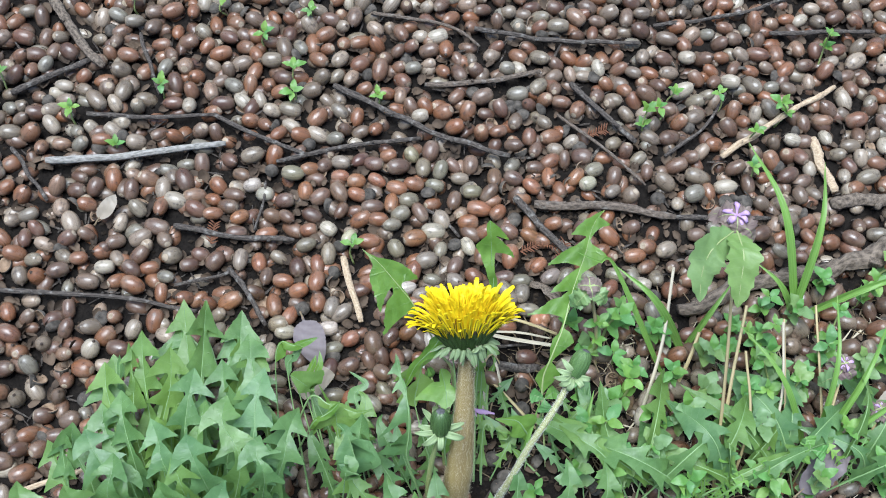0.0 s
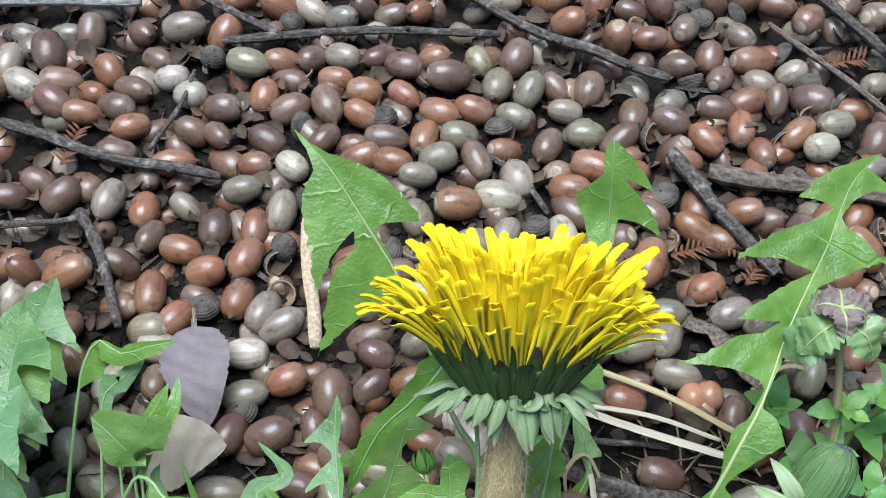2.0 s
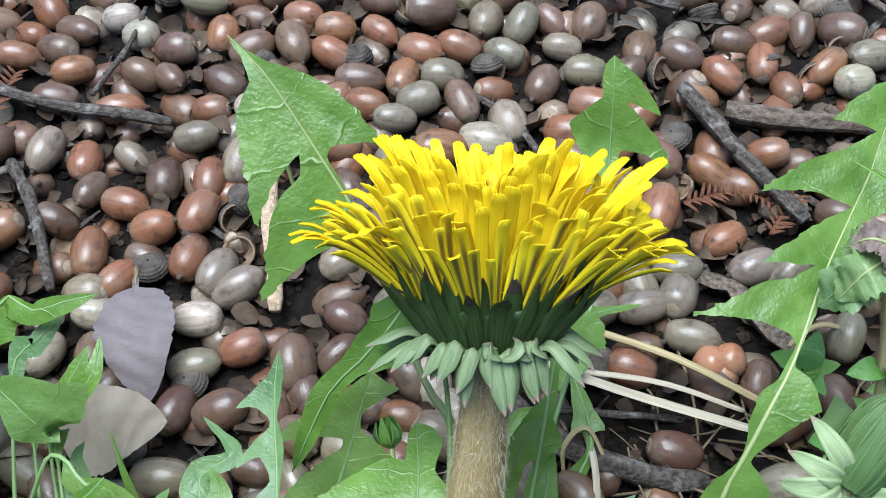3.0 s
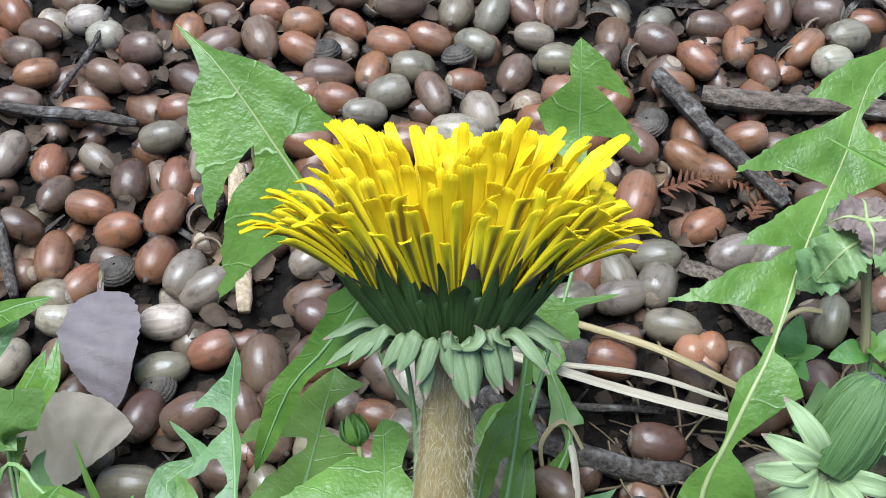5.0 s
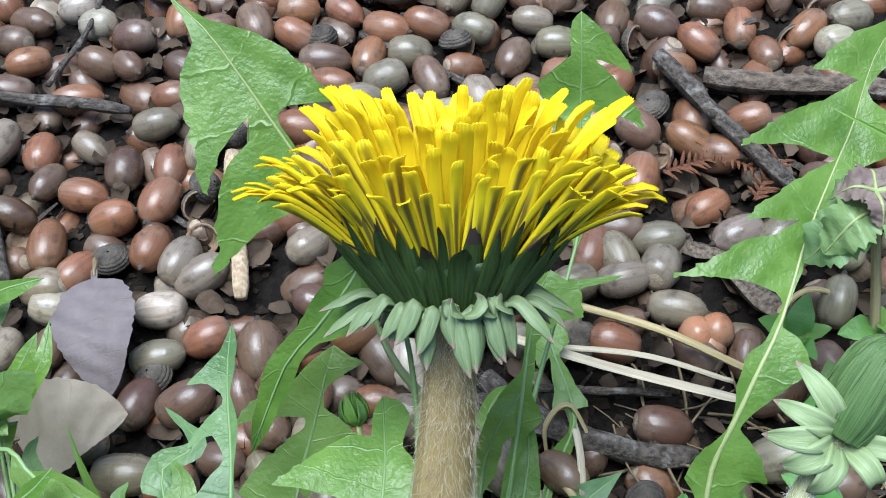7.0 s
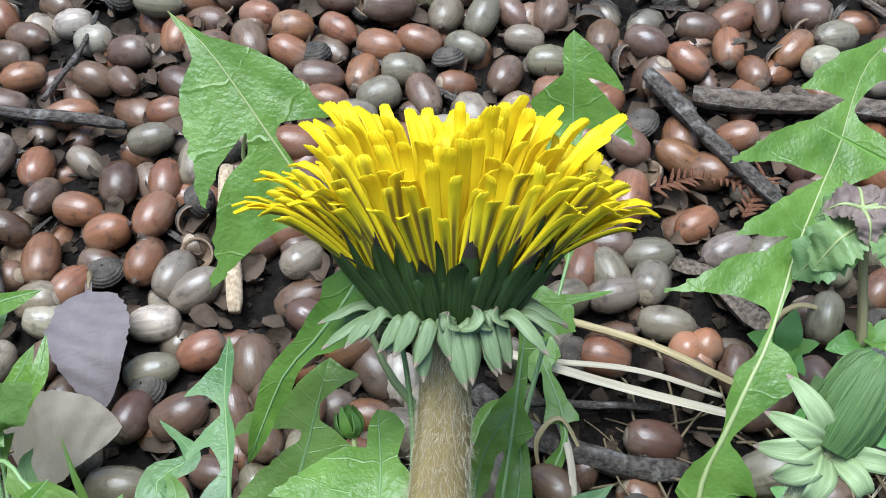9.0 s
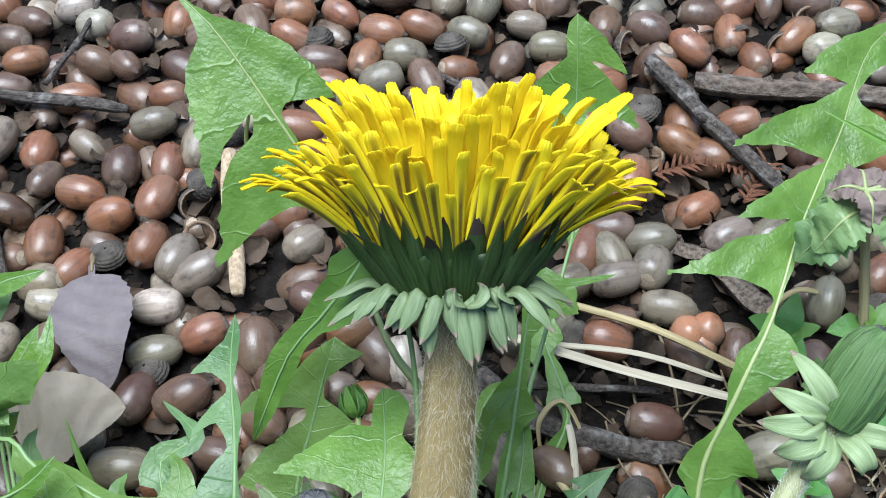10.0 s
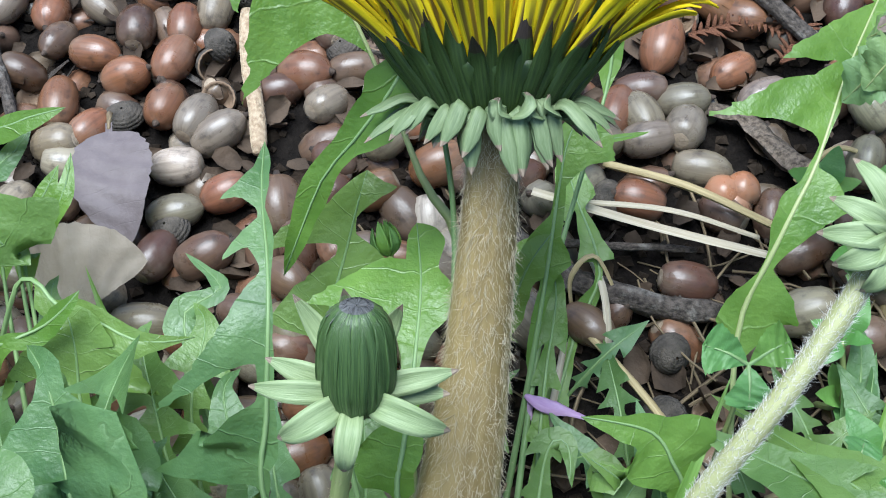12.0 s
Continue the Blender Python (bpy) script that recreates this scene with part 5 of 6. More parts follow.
lobed_leaf(right_dandelion, ((0.0480, -0.0450, 0.0010), (0.0480, -0.0051, 0.0260), (0.0513, 0.0042, 0.0340), (0.0555, 0.0127, 0.0410), (0.0613, 0.0237, 0.0460), (0.0664, 0.0381, 0.0500), (0.0737, 0.0539, 0.0520), (0.0786, 0.0642, 0.0550), (0.0835, 0.0775, 0.0600), (0.0915, 0.0859, 0.0620)),
           ((0.309, 4.8), (0.359, 10.8), (0.386, 5.2), (0.402, 1.2), (0.463, 5.4), (0.502, 8.8), (0.529, 4.2), (0.533, 0.4), (0.568, 0.4), (0.606, 1.2), (0.645, 1.2), (0.691, 2.2), (0.745, 1.8), (0.830, 13.0), (0.857, 2.2), (0.869, 0.6), (0.977, 8.6), (0.965, 0.0)),
           ((0.305, 2.0), (0.328, 4.6), (0.363, 3.0), (0.394, 0.8), (0.421, 0.8), (0.448, 2.6), (0.483, 3.2), (0.510, 1.2), (0.544, 1.0), (0.560, 0.6), (0.571, 2.8), (0.571, 9.0), (0.560, 15.2), (0.533, 22.2), (0.587, 15.2), (0.618, 10.8), (0.637, 5.4), (0.668, 2.0), (0.656, 5.6), (0.637, 12.4), (0.687, 8.0), (0.745, 3.0), (0.768, 0.2), (0.757, 10.4), (0.718, 18.8), (0.788, 13.6), (0.842, 6.4), (0.880, 1.2), (0.880, 5.6), (0.873, 11.2), (0.915, 7.2), (0.946, 3.4)), mat=LEAF_BRIGHT, rib=0.0003, stalk=0.0006)
lobed_leaf(main_dandelion, ((-0.0120, -0.0600, 0.0010), (-0.0040, -0.0100, 0.0600), (-0.0095, 0.0118, 0.0900), (-0.0137, 0.0057, 0.0860), (-0.0188, 0.0025, 0.0800), (-0.0238, 0.0000, 0.0740), (-0.0278, -0.0043, 0.0660), (-0.0314, -0.0095, 0.0584)),
           ((0.737, 1.2), (0.761, 4.6), (0.792, 3.4), (0.842, 2.4), (0.888, 2.8), (0.942, 2.0)),
           ((0.649, 0.4), (0.803, 4.4), (0.838, 1.8), (0.888, 2.0), (0.931, 1.6), (0.973, 1.2)), mat=LEAF_BRIGHT, wave=0.12)
lobed_leaf(main_dandelion, ((-0.0220, -0.0660, 0.0010), (-0.0322, -0.0429, 0.0480), (-0.0313, -0.0381, 0.0560), (-0.0306, -0.0322, 0.0640), (-0.0302, -0.0259, 0.0700), (-0.0307, -0.0181, 0.0725), (-0.0320, -0.0105, 0.0725), (-0.0336, -0.0026, 0.0725), (-0.0344, 0.0072, 0.0716)),
           ((0.483, 1.6), (0.633, 1.0), (0.707, 0.6), (0.764, 0.4), (0.834, 1.4), (0.865, 1.0), (0.888, 0.4), (0.923, 1.4), (0.961, 1.4)),
           ((0.486, 0.6), (0.498, 5.0), (0.510, 15.6), (0.517, 11.2), (0.595, 6.0), (0.622, 1.4), (0.676, 1.6), (0.664, 6.0), (0.629, 11.8), (0.602, 16.2), (0.672, 10.2), (0.737, 5.8), (0.780, 2.8), (0.795, 1.0), (0.834, 2.6), (0.830, 4.4), (0.819, 6.8), (0.861, 3.4), (0.876, 0.6), (0.892, 1.0), (0.907, 2.8), (0.907, 6.2), (0.927, 3.8), (0.954, 1.2), (0.988, 0.4)), fold=0.22)
lobed_leaf(main_dandelion, ((-0.0120, -0.0600, 0.0010), (-0.0220, -0.0300, 0.0350), (-0.0254, -0.0130, 0.0460), (-0.0240, -0.0073, 0.0500), (-0.0220, -0.0010, 0.0550), (-0.0201, 0.0052, 0.0600), (-0.0190, 0.0087, 0.0620)),
           ((0.730, 3.0), (0.784, 7.0), (0.842, 8.8), (0.873, 4.0), (0.884, 0.8), (0.915, 0.2), (0.988, 6.0), (0.988, 3.2), (0.996, 1.0)),
           ((0.710, 7.4), (0.718, 10.4), (0.745, 7.0), (0.803, 4.4), (0.838, 1.4), (0.861, 1.6), (0.842, 7.4), (0.807, 14.2), (0.873, 10.2), (0.919, 5.2), (0.981, 1.6)))
lobed_leaf(main_dandelion, ((-0.0060, -0.0640, 0.0010), (-0.0118, -0.0417, 0.0440), (-0.0111, -0.0361, 0.0520), (-0.0099, -0.0292, 0.0580), (-0.0094, -0.0207, 0.0600), (-0.0092, -0.0109, 0.0600), (-0.0106, 0.0011, 0.0580)),
           ((0.517, 2.8), (0.610, 3.2), (0.656, 1.4), (0.734, 0.8), (0.780, 2.0), (0.819, 5.0), (0.834, 8.6), (0.869, 4.8), (0.900, 2.6), (0.946, 4.6), (0.985, 3.2)),
           ((0.517, 1.2), (0.529, 5.4), (0.568, 7.2), (0.614, 5.6), (0.649, 1.8), (0.737, 2.0), (0.784, 3.4), (0.807, 7.2), (0.815, 17.8), (0.892, 11.4), (0.927, 5.8), (0.923, 2.0), (0.973, 1.6)), mat=LEAF_BRIGHT)
lobed_leaf(left_dandelion, ((-0.0700, -0.0600, 0.0010), (-0.0812, -0.0028, 0.0400), (-0.0809, -0.0019, 0.0470), (-0.0846, 0.0008, 0.0520), (-0.0909, 0.0051, 0.0540)),
           ((0.737, 1.4), (0.849, 7.0), (0.884, 13.0), (0.915, 8.2), (0.958, 5.2), (0.996, 2.8)),
           ((0.842, 2.4), (0.846, 3.4), (0.892, 5.2), (0.965, 2.4)))
lobed_leaf(left_dandelion, ((-0.0680, -0.0600, 0.0010), (-0.0842, 0.0005, 0.0380), (-0.0788, 0.0067, 0.0440), (-0.0752, 0.0116, 0.0480), (-0.0747, 0.0186, 0.0500)),
           ((0.730, 2.2), (0.857, 2.2), (0.915, 2.2), (0.950, 1.4)),
           ((0.734, 1.0), (0.826, 0.4), (0.907, 1.6), (0.958, 1.0)), mat=LEAF_BRIGHT)
lobed_leaf(left_dandelion, ((-0.0740, -0.0600, 0.0010), (-0.0877, 0.0016, 0.0380), (-0.0827, 0.0078, 0.0440), (-0.0790, 0.0121, 0.0470), (-0.0769, 0.0167, 0.0490)),
           ((0.745, 2.2), (0.884, 2.6), (0.950, 1.8)),
           ((0.745, 1.0), (0.853, 1.2), (0.946, 1.8)), mat=LEAF_BRIGHT)
lobed_leaf(left_dandelion, ((-0.1000, -0.0600, 0.0010), (-0.0988, 0.0183, 0.0460), (-0.0873, 0.0216, 0.0530), (-0.0808, 0.0232, 0.0550), (-0.0750, 0.0244, 0.0560)),
           ((0.745, 5.2), (0.892, 2.8), (0.954, 2.2)),
           ((0.788, 0.0), (0.900, 1.8), (0.954, 1.0)), mat=LEAF_BRIGHT)
lobed_leaf(left_dandelion, ((-0.0850, -0.0600, 0.0010), (-0.0929, 0.0099, 0.0420), (-0.0888, 0.0168, 0.0460), (-0.0859, 0.0211, 0.0480), (-0.0838, 0.0253, 0.0490)),
           ((0.792, 2.2), (0.911, 1.8), (0.973, 1.2)),
           ((0.819, 1.0), (0.876, 2.2), (0.969, 1.6)))
lobed_leaf(left_dandelion, ((-0.0620, -0.0640, 0.0010), (-0.0675, -0.0266, 0.0360), (-0.0680, -0.0220, 0.0400), (-0.0682, -0.0162, 0.0460), (-0.0706, -0.0104, 0.0480)),
           ((0.730, 2.0), (0.792, 2.0), (0.768, 5.0), (0.753, 14.2), (0.857, 10.2), (0.884, 7.2), (0.880, 1.6), (0.888, 7.0), (0.915, 6.0), (0.965, 3.4)),
           ((0.734, 1.0), (0.830, 2.6), (0.807, 7.8), (0.753, 13.6), (0.846, 10.4), (0.934, 5.8), (0.938, 0.8), (0.977, 1.8)))
lobed_leaf(left_dandelion, ((-0.1000, -0.0300, 0.0010), (-0.0822, -0.0052, 0.0420), (-0.0729, -0.0095, 0.0450), (-0.0662, -0.0122, 0.0460), (-0.0566, -0.0164, 0.0460), (-0.0483, -0.0144, 0.0440)),
           ((0.680, 3.2), (0.734, 3.4), (0.815, 4.0), (0.861, 4.0), (0.892, 3.8), (0.915, 1.8), (0.954, 0.8)),
           ((0.668, 0.0), (0.753, 2.4), (0.830, 2.0), (0.915, 1.6), (0.965, 0.6)))
lobed_leaf(left_dandelion, ((-0.1000, -0.0400, 0.0010), (-0.0815, -0.0213, 0.0460), (-0.0734, -0.0172, 0.0500), (-0.0683, -0.0143, 0.0530), (-0.0654, -0.0116, 0.0550)),
           ((0.687, 2.4), (0.857, 2.6), (0.938, 1.6), (0.977, 1.0)),
           ((0.730, 0.8), (0.815, 0.6), (0.923, 1.6), (0.981, 0.6)), mat=LEAF_BRIGHT)
lobed_leaf(left_dandelion, ((-0.0660, -0.0740, 0.0010), (-0.0586, -0.0480, 0.0560), (-0.0594, -0.0430, 0.0600), (-0.0615, -0.0350, 0.0640), (-0.0634, -0.0306, 0.0660), (-0.0676, -0.0255, 0.0640)),
           ((0.687, 9.6), (0.726, 12.8), (0.780, 12.0), (0.826, 9.6), (0.861, 4.6), (0.888, 2.2), (0.923, 3.2), (0.950, 2.6)),
           ((0.641, 10.2), (0.795, 9.8), (0.846, 6.8), (0.884, 2.6), (0.927, 1.0), (0.977, 1.0)))
lobed_leaf(left_dandelion, ((-0.0720, -0.0800, 0.0010), (-0.0650, -0.0563, 0.0700), (-0.0628, -0.0498, 0.0740), (-0.0633, -0.0446, 0.0740)),
           ((0.892, 8.2), (0.954, 5.0), (0.988, 2.2)),
           ((0.842, 2.6), (0.903, 2.0), (0.996, 1.4)))
lobed_leaf(left_dandelion, ((-0.0520, -0.0660, 0.0010), (-0.0558, -0.0442, 0.0440), (-0.0550, -0.0381, 0.0480), (-0.0588, -0.0305, 0.0520)),
           ((0.768, 7.6), (0.876, 5.6), (0.942, 4.6)),
           ((0.745, 5.2), (0.946, 4.6), (0.992, 1.8)))
lobed_leaf(right_dandelion, ((0.0300, -0.0500, 0.0010), (0.0370, -0.0337, 0.0200), (0.0345, -0.0286, 0.0280), (0.0311, -0.0249, 0.0320), (0.0251, -0.0238, 0.0340), (0.0181, -0.0228, 0.0340)),
           ((0.537, 1.6), (0.614, 6.2), (0.703, 10.0), (0.764, 3.6), (0.880, 1.2)),
           ((0.490, 2.8), (0.614, 5.4), (0.633, 8.0), (0.981, 6.8), (0.811, 7.6), (0.788, 3.6), (0.903, 2.4)), mat=LEAF_BRIGHT)
lobed_leaf(main_dandelion, ((0.0040, -0.0400, 0.0010), (0.0056, -0.0027, 0.0180), (0.0076, 0.0053, 0.0280), (0.0102, 0.0087, 0.0340), (0.0132, 0.0124, 0.0360)),
           ((0.687, 2.4), (0.822, 2.2), (0.880, 3.8), (0.938, 1.4)),
           ((0.660, 2.0), (0.811, 2.6), (0.934, 3.0), (0.973, 1.8)))
lobed_leaf(main_dandelion, ((0.0060, -0.0300, 0.0010), (0.0103, -0.0073, 0.0160), (0.0129, 0.0088, 0.0280), (0.0148, 0.0230, 0.0360), (0.0163, 0.0308, 0.0400), (0.0189, 0.0361, 0.0420)),
           ((0.405, 0.6), (0.591, 2.0), (0.625, 4.6), (0.687, 1.6), (0.811, 1.2), (0.869, 4.8), (0.903, 10.0), (0.988, 7.4), (0.996, 2.6)),
           ((0.371, 1.2), (0.571, 0.8), (0.622, 3.4), (0.606, 6.6), (0.676, 4.4), (0.737, 0.8), (0.876, 1.4), (0.942, 2.6)), mat=LEAF_BRIGHT)

# lower layer of leaves between the stems and the dead leaves
for k, (x, y, z) in enumerate(((-0.080, 0.004, 0.030), (-0.062, -0.004, 0.028), (-0.052, 0.002, 0.024), (-0.045, -0.014, 0.030), (-0.066, -0.020, 0.034), (-0.036, -0.018, 0.030), (-0.052, -0.030, 0.038), (-0.082, -0.020, 0.036), (-0.020, -0.016, 0.026))):
    rng = random.Random(140 + k)
    foot = (x * 0.8 + rng.gauss(0, 0.006), y - 0.045, 0.001)
    leaf(left_dandelion if x < -0.045 else main_dandelion, "runcinate", (foot, ((foot[0] + x) / 2 + rng.gauss(0, 0.003), y - 0.022, z * 0.9), (x, y - 0.006, z * 1.05), (x + rng.gauss(0, 0.003), y, z)), rng.uniform(0.006, 0.0095), lobes=3, start=0.25, up=(rng.gauss(0, 0.35), rng.gauss(-0.35, 0.25), 1.0), deep=0.78, term=0.3, fold=0.22, wave=0.14)

# low leaves over the soil between the stem and the bud
for k in range(16):
    rng = random.Random(240 + k)
    x, y, z = rng.uniform(0.004, 0.082), rng.uniform(-0.034, 0.008), rng.uniform(0.010, 0.019)
    way = radians(rng.uniform(30, 150))
    far = rng.uniform(0.022, 0.036)
    foot = (x - far * math.cos(way), y - far * math.sin(way), 0.001)
    leaf(main_dandelion if x < 0.035 else right_dandelion, "runcinate", (foot, ((foot[0] + x) / 2, (foot[1] + y) / 2, z * 0.85), (x, y, z)), rng.uniform(0.003, 0.0055), lobes=3, start=0.25, up=(rng.gauss(0, 0.3), rng.gauss(-0.3, 0.2), 1.0), deep=0.75, term=0.3, rib=0.0003)

# low leaves in front of the stems
for k, (x, y, z, half) in enumerate(((-0.061, -0.046, 0.050, 0.008), (-0.043, -0.051, 0.050, 0.009), (-0.018, -0.050, 0.045, 0.007), (0.025, -0.051, 0.048, 0.007), (0.052, -0.050, 0.048, 0.008), (0.072, -0.054, 0.048, 0.009), (-0.030, -0.062, 0.055, 0.010), (0.010, -0.064, 0.045, 0.008))):
    rng = random.Random(40 + k)
    foot_y = y - 0.045
    leaf((left_dandelion, main_dandelion, right_dandelion)[0 if x < -0.035 else 1 if x < 0.03 else 2], "runcinate", ((x * 0.8 + rng.gauss(0, 0.008), foot_y, 0.001), (x * 0.9 + rng.gauss(0, 0.004), foot_y + 0.022, z * 0.85), (x, y - 0.008, z * 1.03), (x, y, z)), half, lobes=4, start=0.2, up=(rng.gauss(0, 0.3), -0.3, 1.0), deep=0.8, term=0.2)

# dense clump of toothed leaves: bent up from a row of feet towards their tips
CLUMP_TIPS = ((-0.136, 0.055, 0.045), (-0.17, 0.038, 0.05), (-0.112, 0.03, 0.055), (-0.188, 0.02, 0.055), (-0.153, 0.024, 0.06), (-0.177, 0.001, 0.065), (-0.139, 0.009, 0.068),
              (-0.103, 0.007, 0.066), (-0.054, -0.019, 0.055), (-0.196, -0.017, 0.06), (-0.16, -0.018, 0.075), (-0.122, -0.009, 0.075), (-0.086, -0.017, 0.07), (-0.177, -0.035, 0.08),
              (-0.141, -0.03, 0.085), (-0.105, -0.033, 0.083), (-0.221, -0.046, 0.085), (-0.199, -0.05, 0.085), (-0.153, -0.053, 0.092), (-0.121, -0.056, 0.092), (-0.185, 0.03, 0.035),
              (-0.125, 0.04, 0.03), (-0.15, 0.045, 0.03), (-0.118, 0.052, 0.032), (-0.15, 0.06, 0.035), (-0.205, -0.01, 0.05), (-0.128, 0.02, 0.045))
for k, (x, y, z) in enumerate(CLUMP_TIPS * 2):
    rng = random.Random(60 + k)
    if k >= len(CLUMP_TIPS):
        x, y, z = x - 0.004 + rng.gauss(0, 0.007), y - 0.008 + rng.gauss(0, 0.007), z * rng.uniform(0.75, 0.95)
    foot_x = -0.14 + 0.62 * (x + 0.14) + rng.uniform(-0.026, 0.026)
    foot_y = min(-0.07, y - 0.035) - rng.uniform(0.0, 0.02)
    reach = y - foot_y
    mid = (foot_x + 0.62 * (x - foot_x) + rng.gauss(0, 0.004), foot_y + 0.50 * reach, z * rng.uniform(0.80, 0.95))
    high = (foot_x + 0.86 * (x - foot_x), foot_y + 0.80 * reach, z * 1.02)
    leaf(left_clump, "runcinate", ((foot_x, foot_y, 0.001), mid, high, (x, y, z)), rng.uniform(0.0105, 0.0145), lobes=rng.choice((3, 4, 4)), start=0.16, up=(rng.gauss(0, 0.45), rng.gauss(-0.45, 0.3), 1.0), deep=0.86, term=0.12, fold=0.24, wave=0.16)
leaf(main_dandelion, "runcinate", ((0.010, -0.050, 0.001), (0.013, -0.011, 0.014), (0.015, 0.009, 0.022), (0.009, 0.016, 0.026)), 0.0038, lobes=3, start=.25, up=UP, deep=.75, mat=LEAF_BRIGHT)
leaf(main_dandelion, "runcinate", ((0.008, -0.040, 0.001), (0.020, 0.005, 0.006), (0.025, 0.018, 0.012), (0.019, 0.043, 0.016), (0.037, 0.052, 0.014)), 0.0045, lobes=3, start=.25, up=UP, deep=.75, mat=LEAF_BRIGHT)
leaf(main_dandelion, "runcinate", ((-0.036, -0.060, 0.001), (-0.053, -0.014, 0.016), (-0.058, 0.001, 0.020), (-0.051, 0.006, 0.022), (-0.060, 0.015, 0.020)), 0.0045, lobes=2, start=.25, up=UP, deep=.75)
leaf(main_dandelion, "runcinate", ((0.010, -0.052, 0.001), (0.013, -0.025, 0.016), (0.017, -0.022, 0.018), (0.018, -0.030, 0.016)), 0.0042, lobes=2, start=.2, up=UP, deep=.75)
leaf(right_dandelion, "runcinate", ((0.044, -0.050, 0.001), (0.022, -0.028, 0.016), (0.027, -0.030, 0.020), (0.019, -0.025, 0.022)), 0.0050, lobes=2, start=.2, up=UP)
leaf(right_dandelion, "runcinate", ((0.062, -0.055, 0.001), (0.066, -0.032, 0.016), (0.060, -0.030, 0.022), (0.051, -0.027, 0.022)), 0.0060, lobes=2, start=.25, up=UP)
leaf(right_dandelion, "ovate", ((0.070, -0.045, 0.001), (0.074, -0.009, 0.014), (0.074, 0.001, 0.018), (0.070, 0.005, 0.018)), 0.0040, lobes=0, start=.25, up=UP)
leaf(main_dandelion, "runcinate", ((0.004, -0.040, 0.001), (0.006, 0.015, 0.010), (0.013, 0.024, 0.014), (0.018, 0.027, 0.016)), 0.0038, lobes=3, start=.25, up=UP, deep=.75, mat=LEAF_BRIGHT)


# ---- other plants ----
def simple_leaf_mesh(half, long, mat, shape="ovate", fold=0.2):
    return leaf_mesh(shape, ((0, 0, 0), (0, long * 0.5, long * 0.10), (0, long, 0)), half, 0.1, (0, 0, 1), mat, fold=fold, coarse=True)[0]


SMALL_LEAVES = [simple_leaf_mesh(0.0016, 0.0062, LEAF_YOUNG, "plain"), simple_leaf_mesh(0.0019, 0.0070, LEAF_CLOVER), simple_leaf_mesh(0.0025, 0.0078, LEAF_NETTLE, "toothed")]


def sprout(x, y, tall, seed, leafy=4, kind=0, lean=(0, 0.3), label="young bright green weed seedling among acorns", size=1.0):
    """A thin stem with whorls of small leaves."""
    rng = random.Random(seed)
    foot = Vector((x, y, ground_height(x, y)))
    holder = thing("weed_seedling" if tall < 0.03 else "weed", label, "plant", "weeds", at=foot)
    top = foot + Vector((lean[0] * tall, lean[1] * tall, tall))
    mid = (foot + top) / 2 + Vector((rng.gauss(0, 0.12), rng.gauss(0, 0.12), 0)) * tall
    part("stem", tube("stem", (foot, mid, top), (0.0006 * size, 0.0005 * size, 0.0004 * size), [STEM_GREEN], 6, 10), holder)
    whorls = max(1, int(tall / 0.010))
    for w in range(whorls):
        f = (w + 1) / whorls
        at = foot.lerp(mid, f * 2) if f < 0.5 else mid.lerp(top, f * 2 - 1)
        for k in range(leafy):
            ob = new("leaf", SMALL_LEAVES[kind if rng.random() < 0.8 else 1])
            ob.parent = holder
            grow = size * rng.uniform(0.7, 1.25)
            ob.matrix_parent_inverse = holder.matrix_basis.inverted()
            ob.matrix_basis = Matrix.Translation(at) @ pose(0, 0, 0, 0, 0, 360 * k / leafy + w * 47 + rng.uniform(-20, 20)) @ pose(0, 0, 0, rng.uniform(-5, 50), 0, 0) @ Matrix.Scale(grow, 4)
    return holder


for k, (x, y, tall) in enumerate(((0.140, 0.165, 0.016), (0.161, 0.179, 0.014), (0.191, 0.177, 0.015), (0.229, 0.165, 0.016), (0.202, 0.123, 0.014), (0.269, 0.208, 0.022), (-0.101, 0.245, 0.012), (-0.083, 0.217, 0.012),
                                  (-0.084, 0.200, 0.010), (-0.167, 0.211, 0.010), (-0.222, 0.195, 0.012), (-0.267, 0.224, 0.014), (-0.185, 0.279, 0.010), (-0.126, 0.275, 0.012), (-0.07, 0.262, 0.010), (-0.053, 0.089, 0.014), (0.150, 0.172, 0.012), (0.21, 0.150, 0.012), (-0.195, 0.172, 0.008), (-0.03, 0.198, 0.008))):
    sprout(x, y, tall * 1.3, 300 + k, 4, 0, size=1.2)
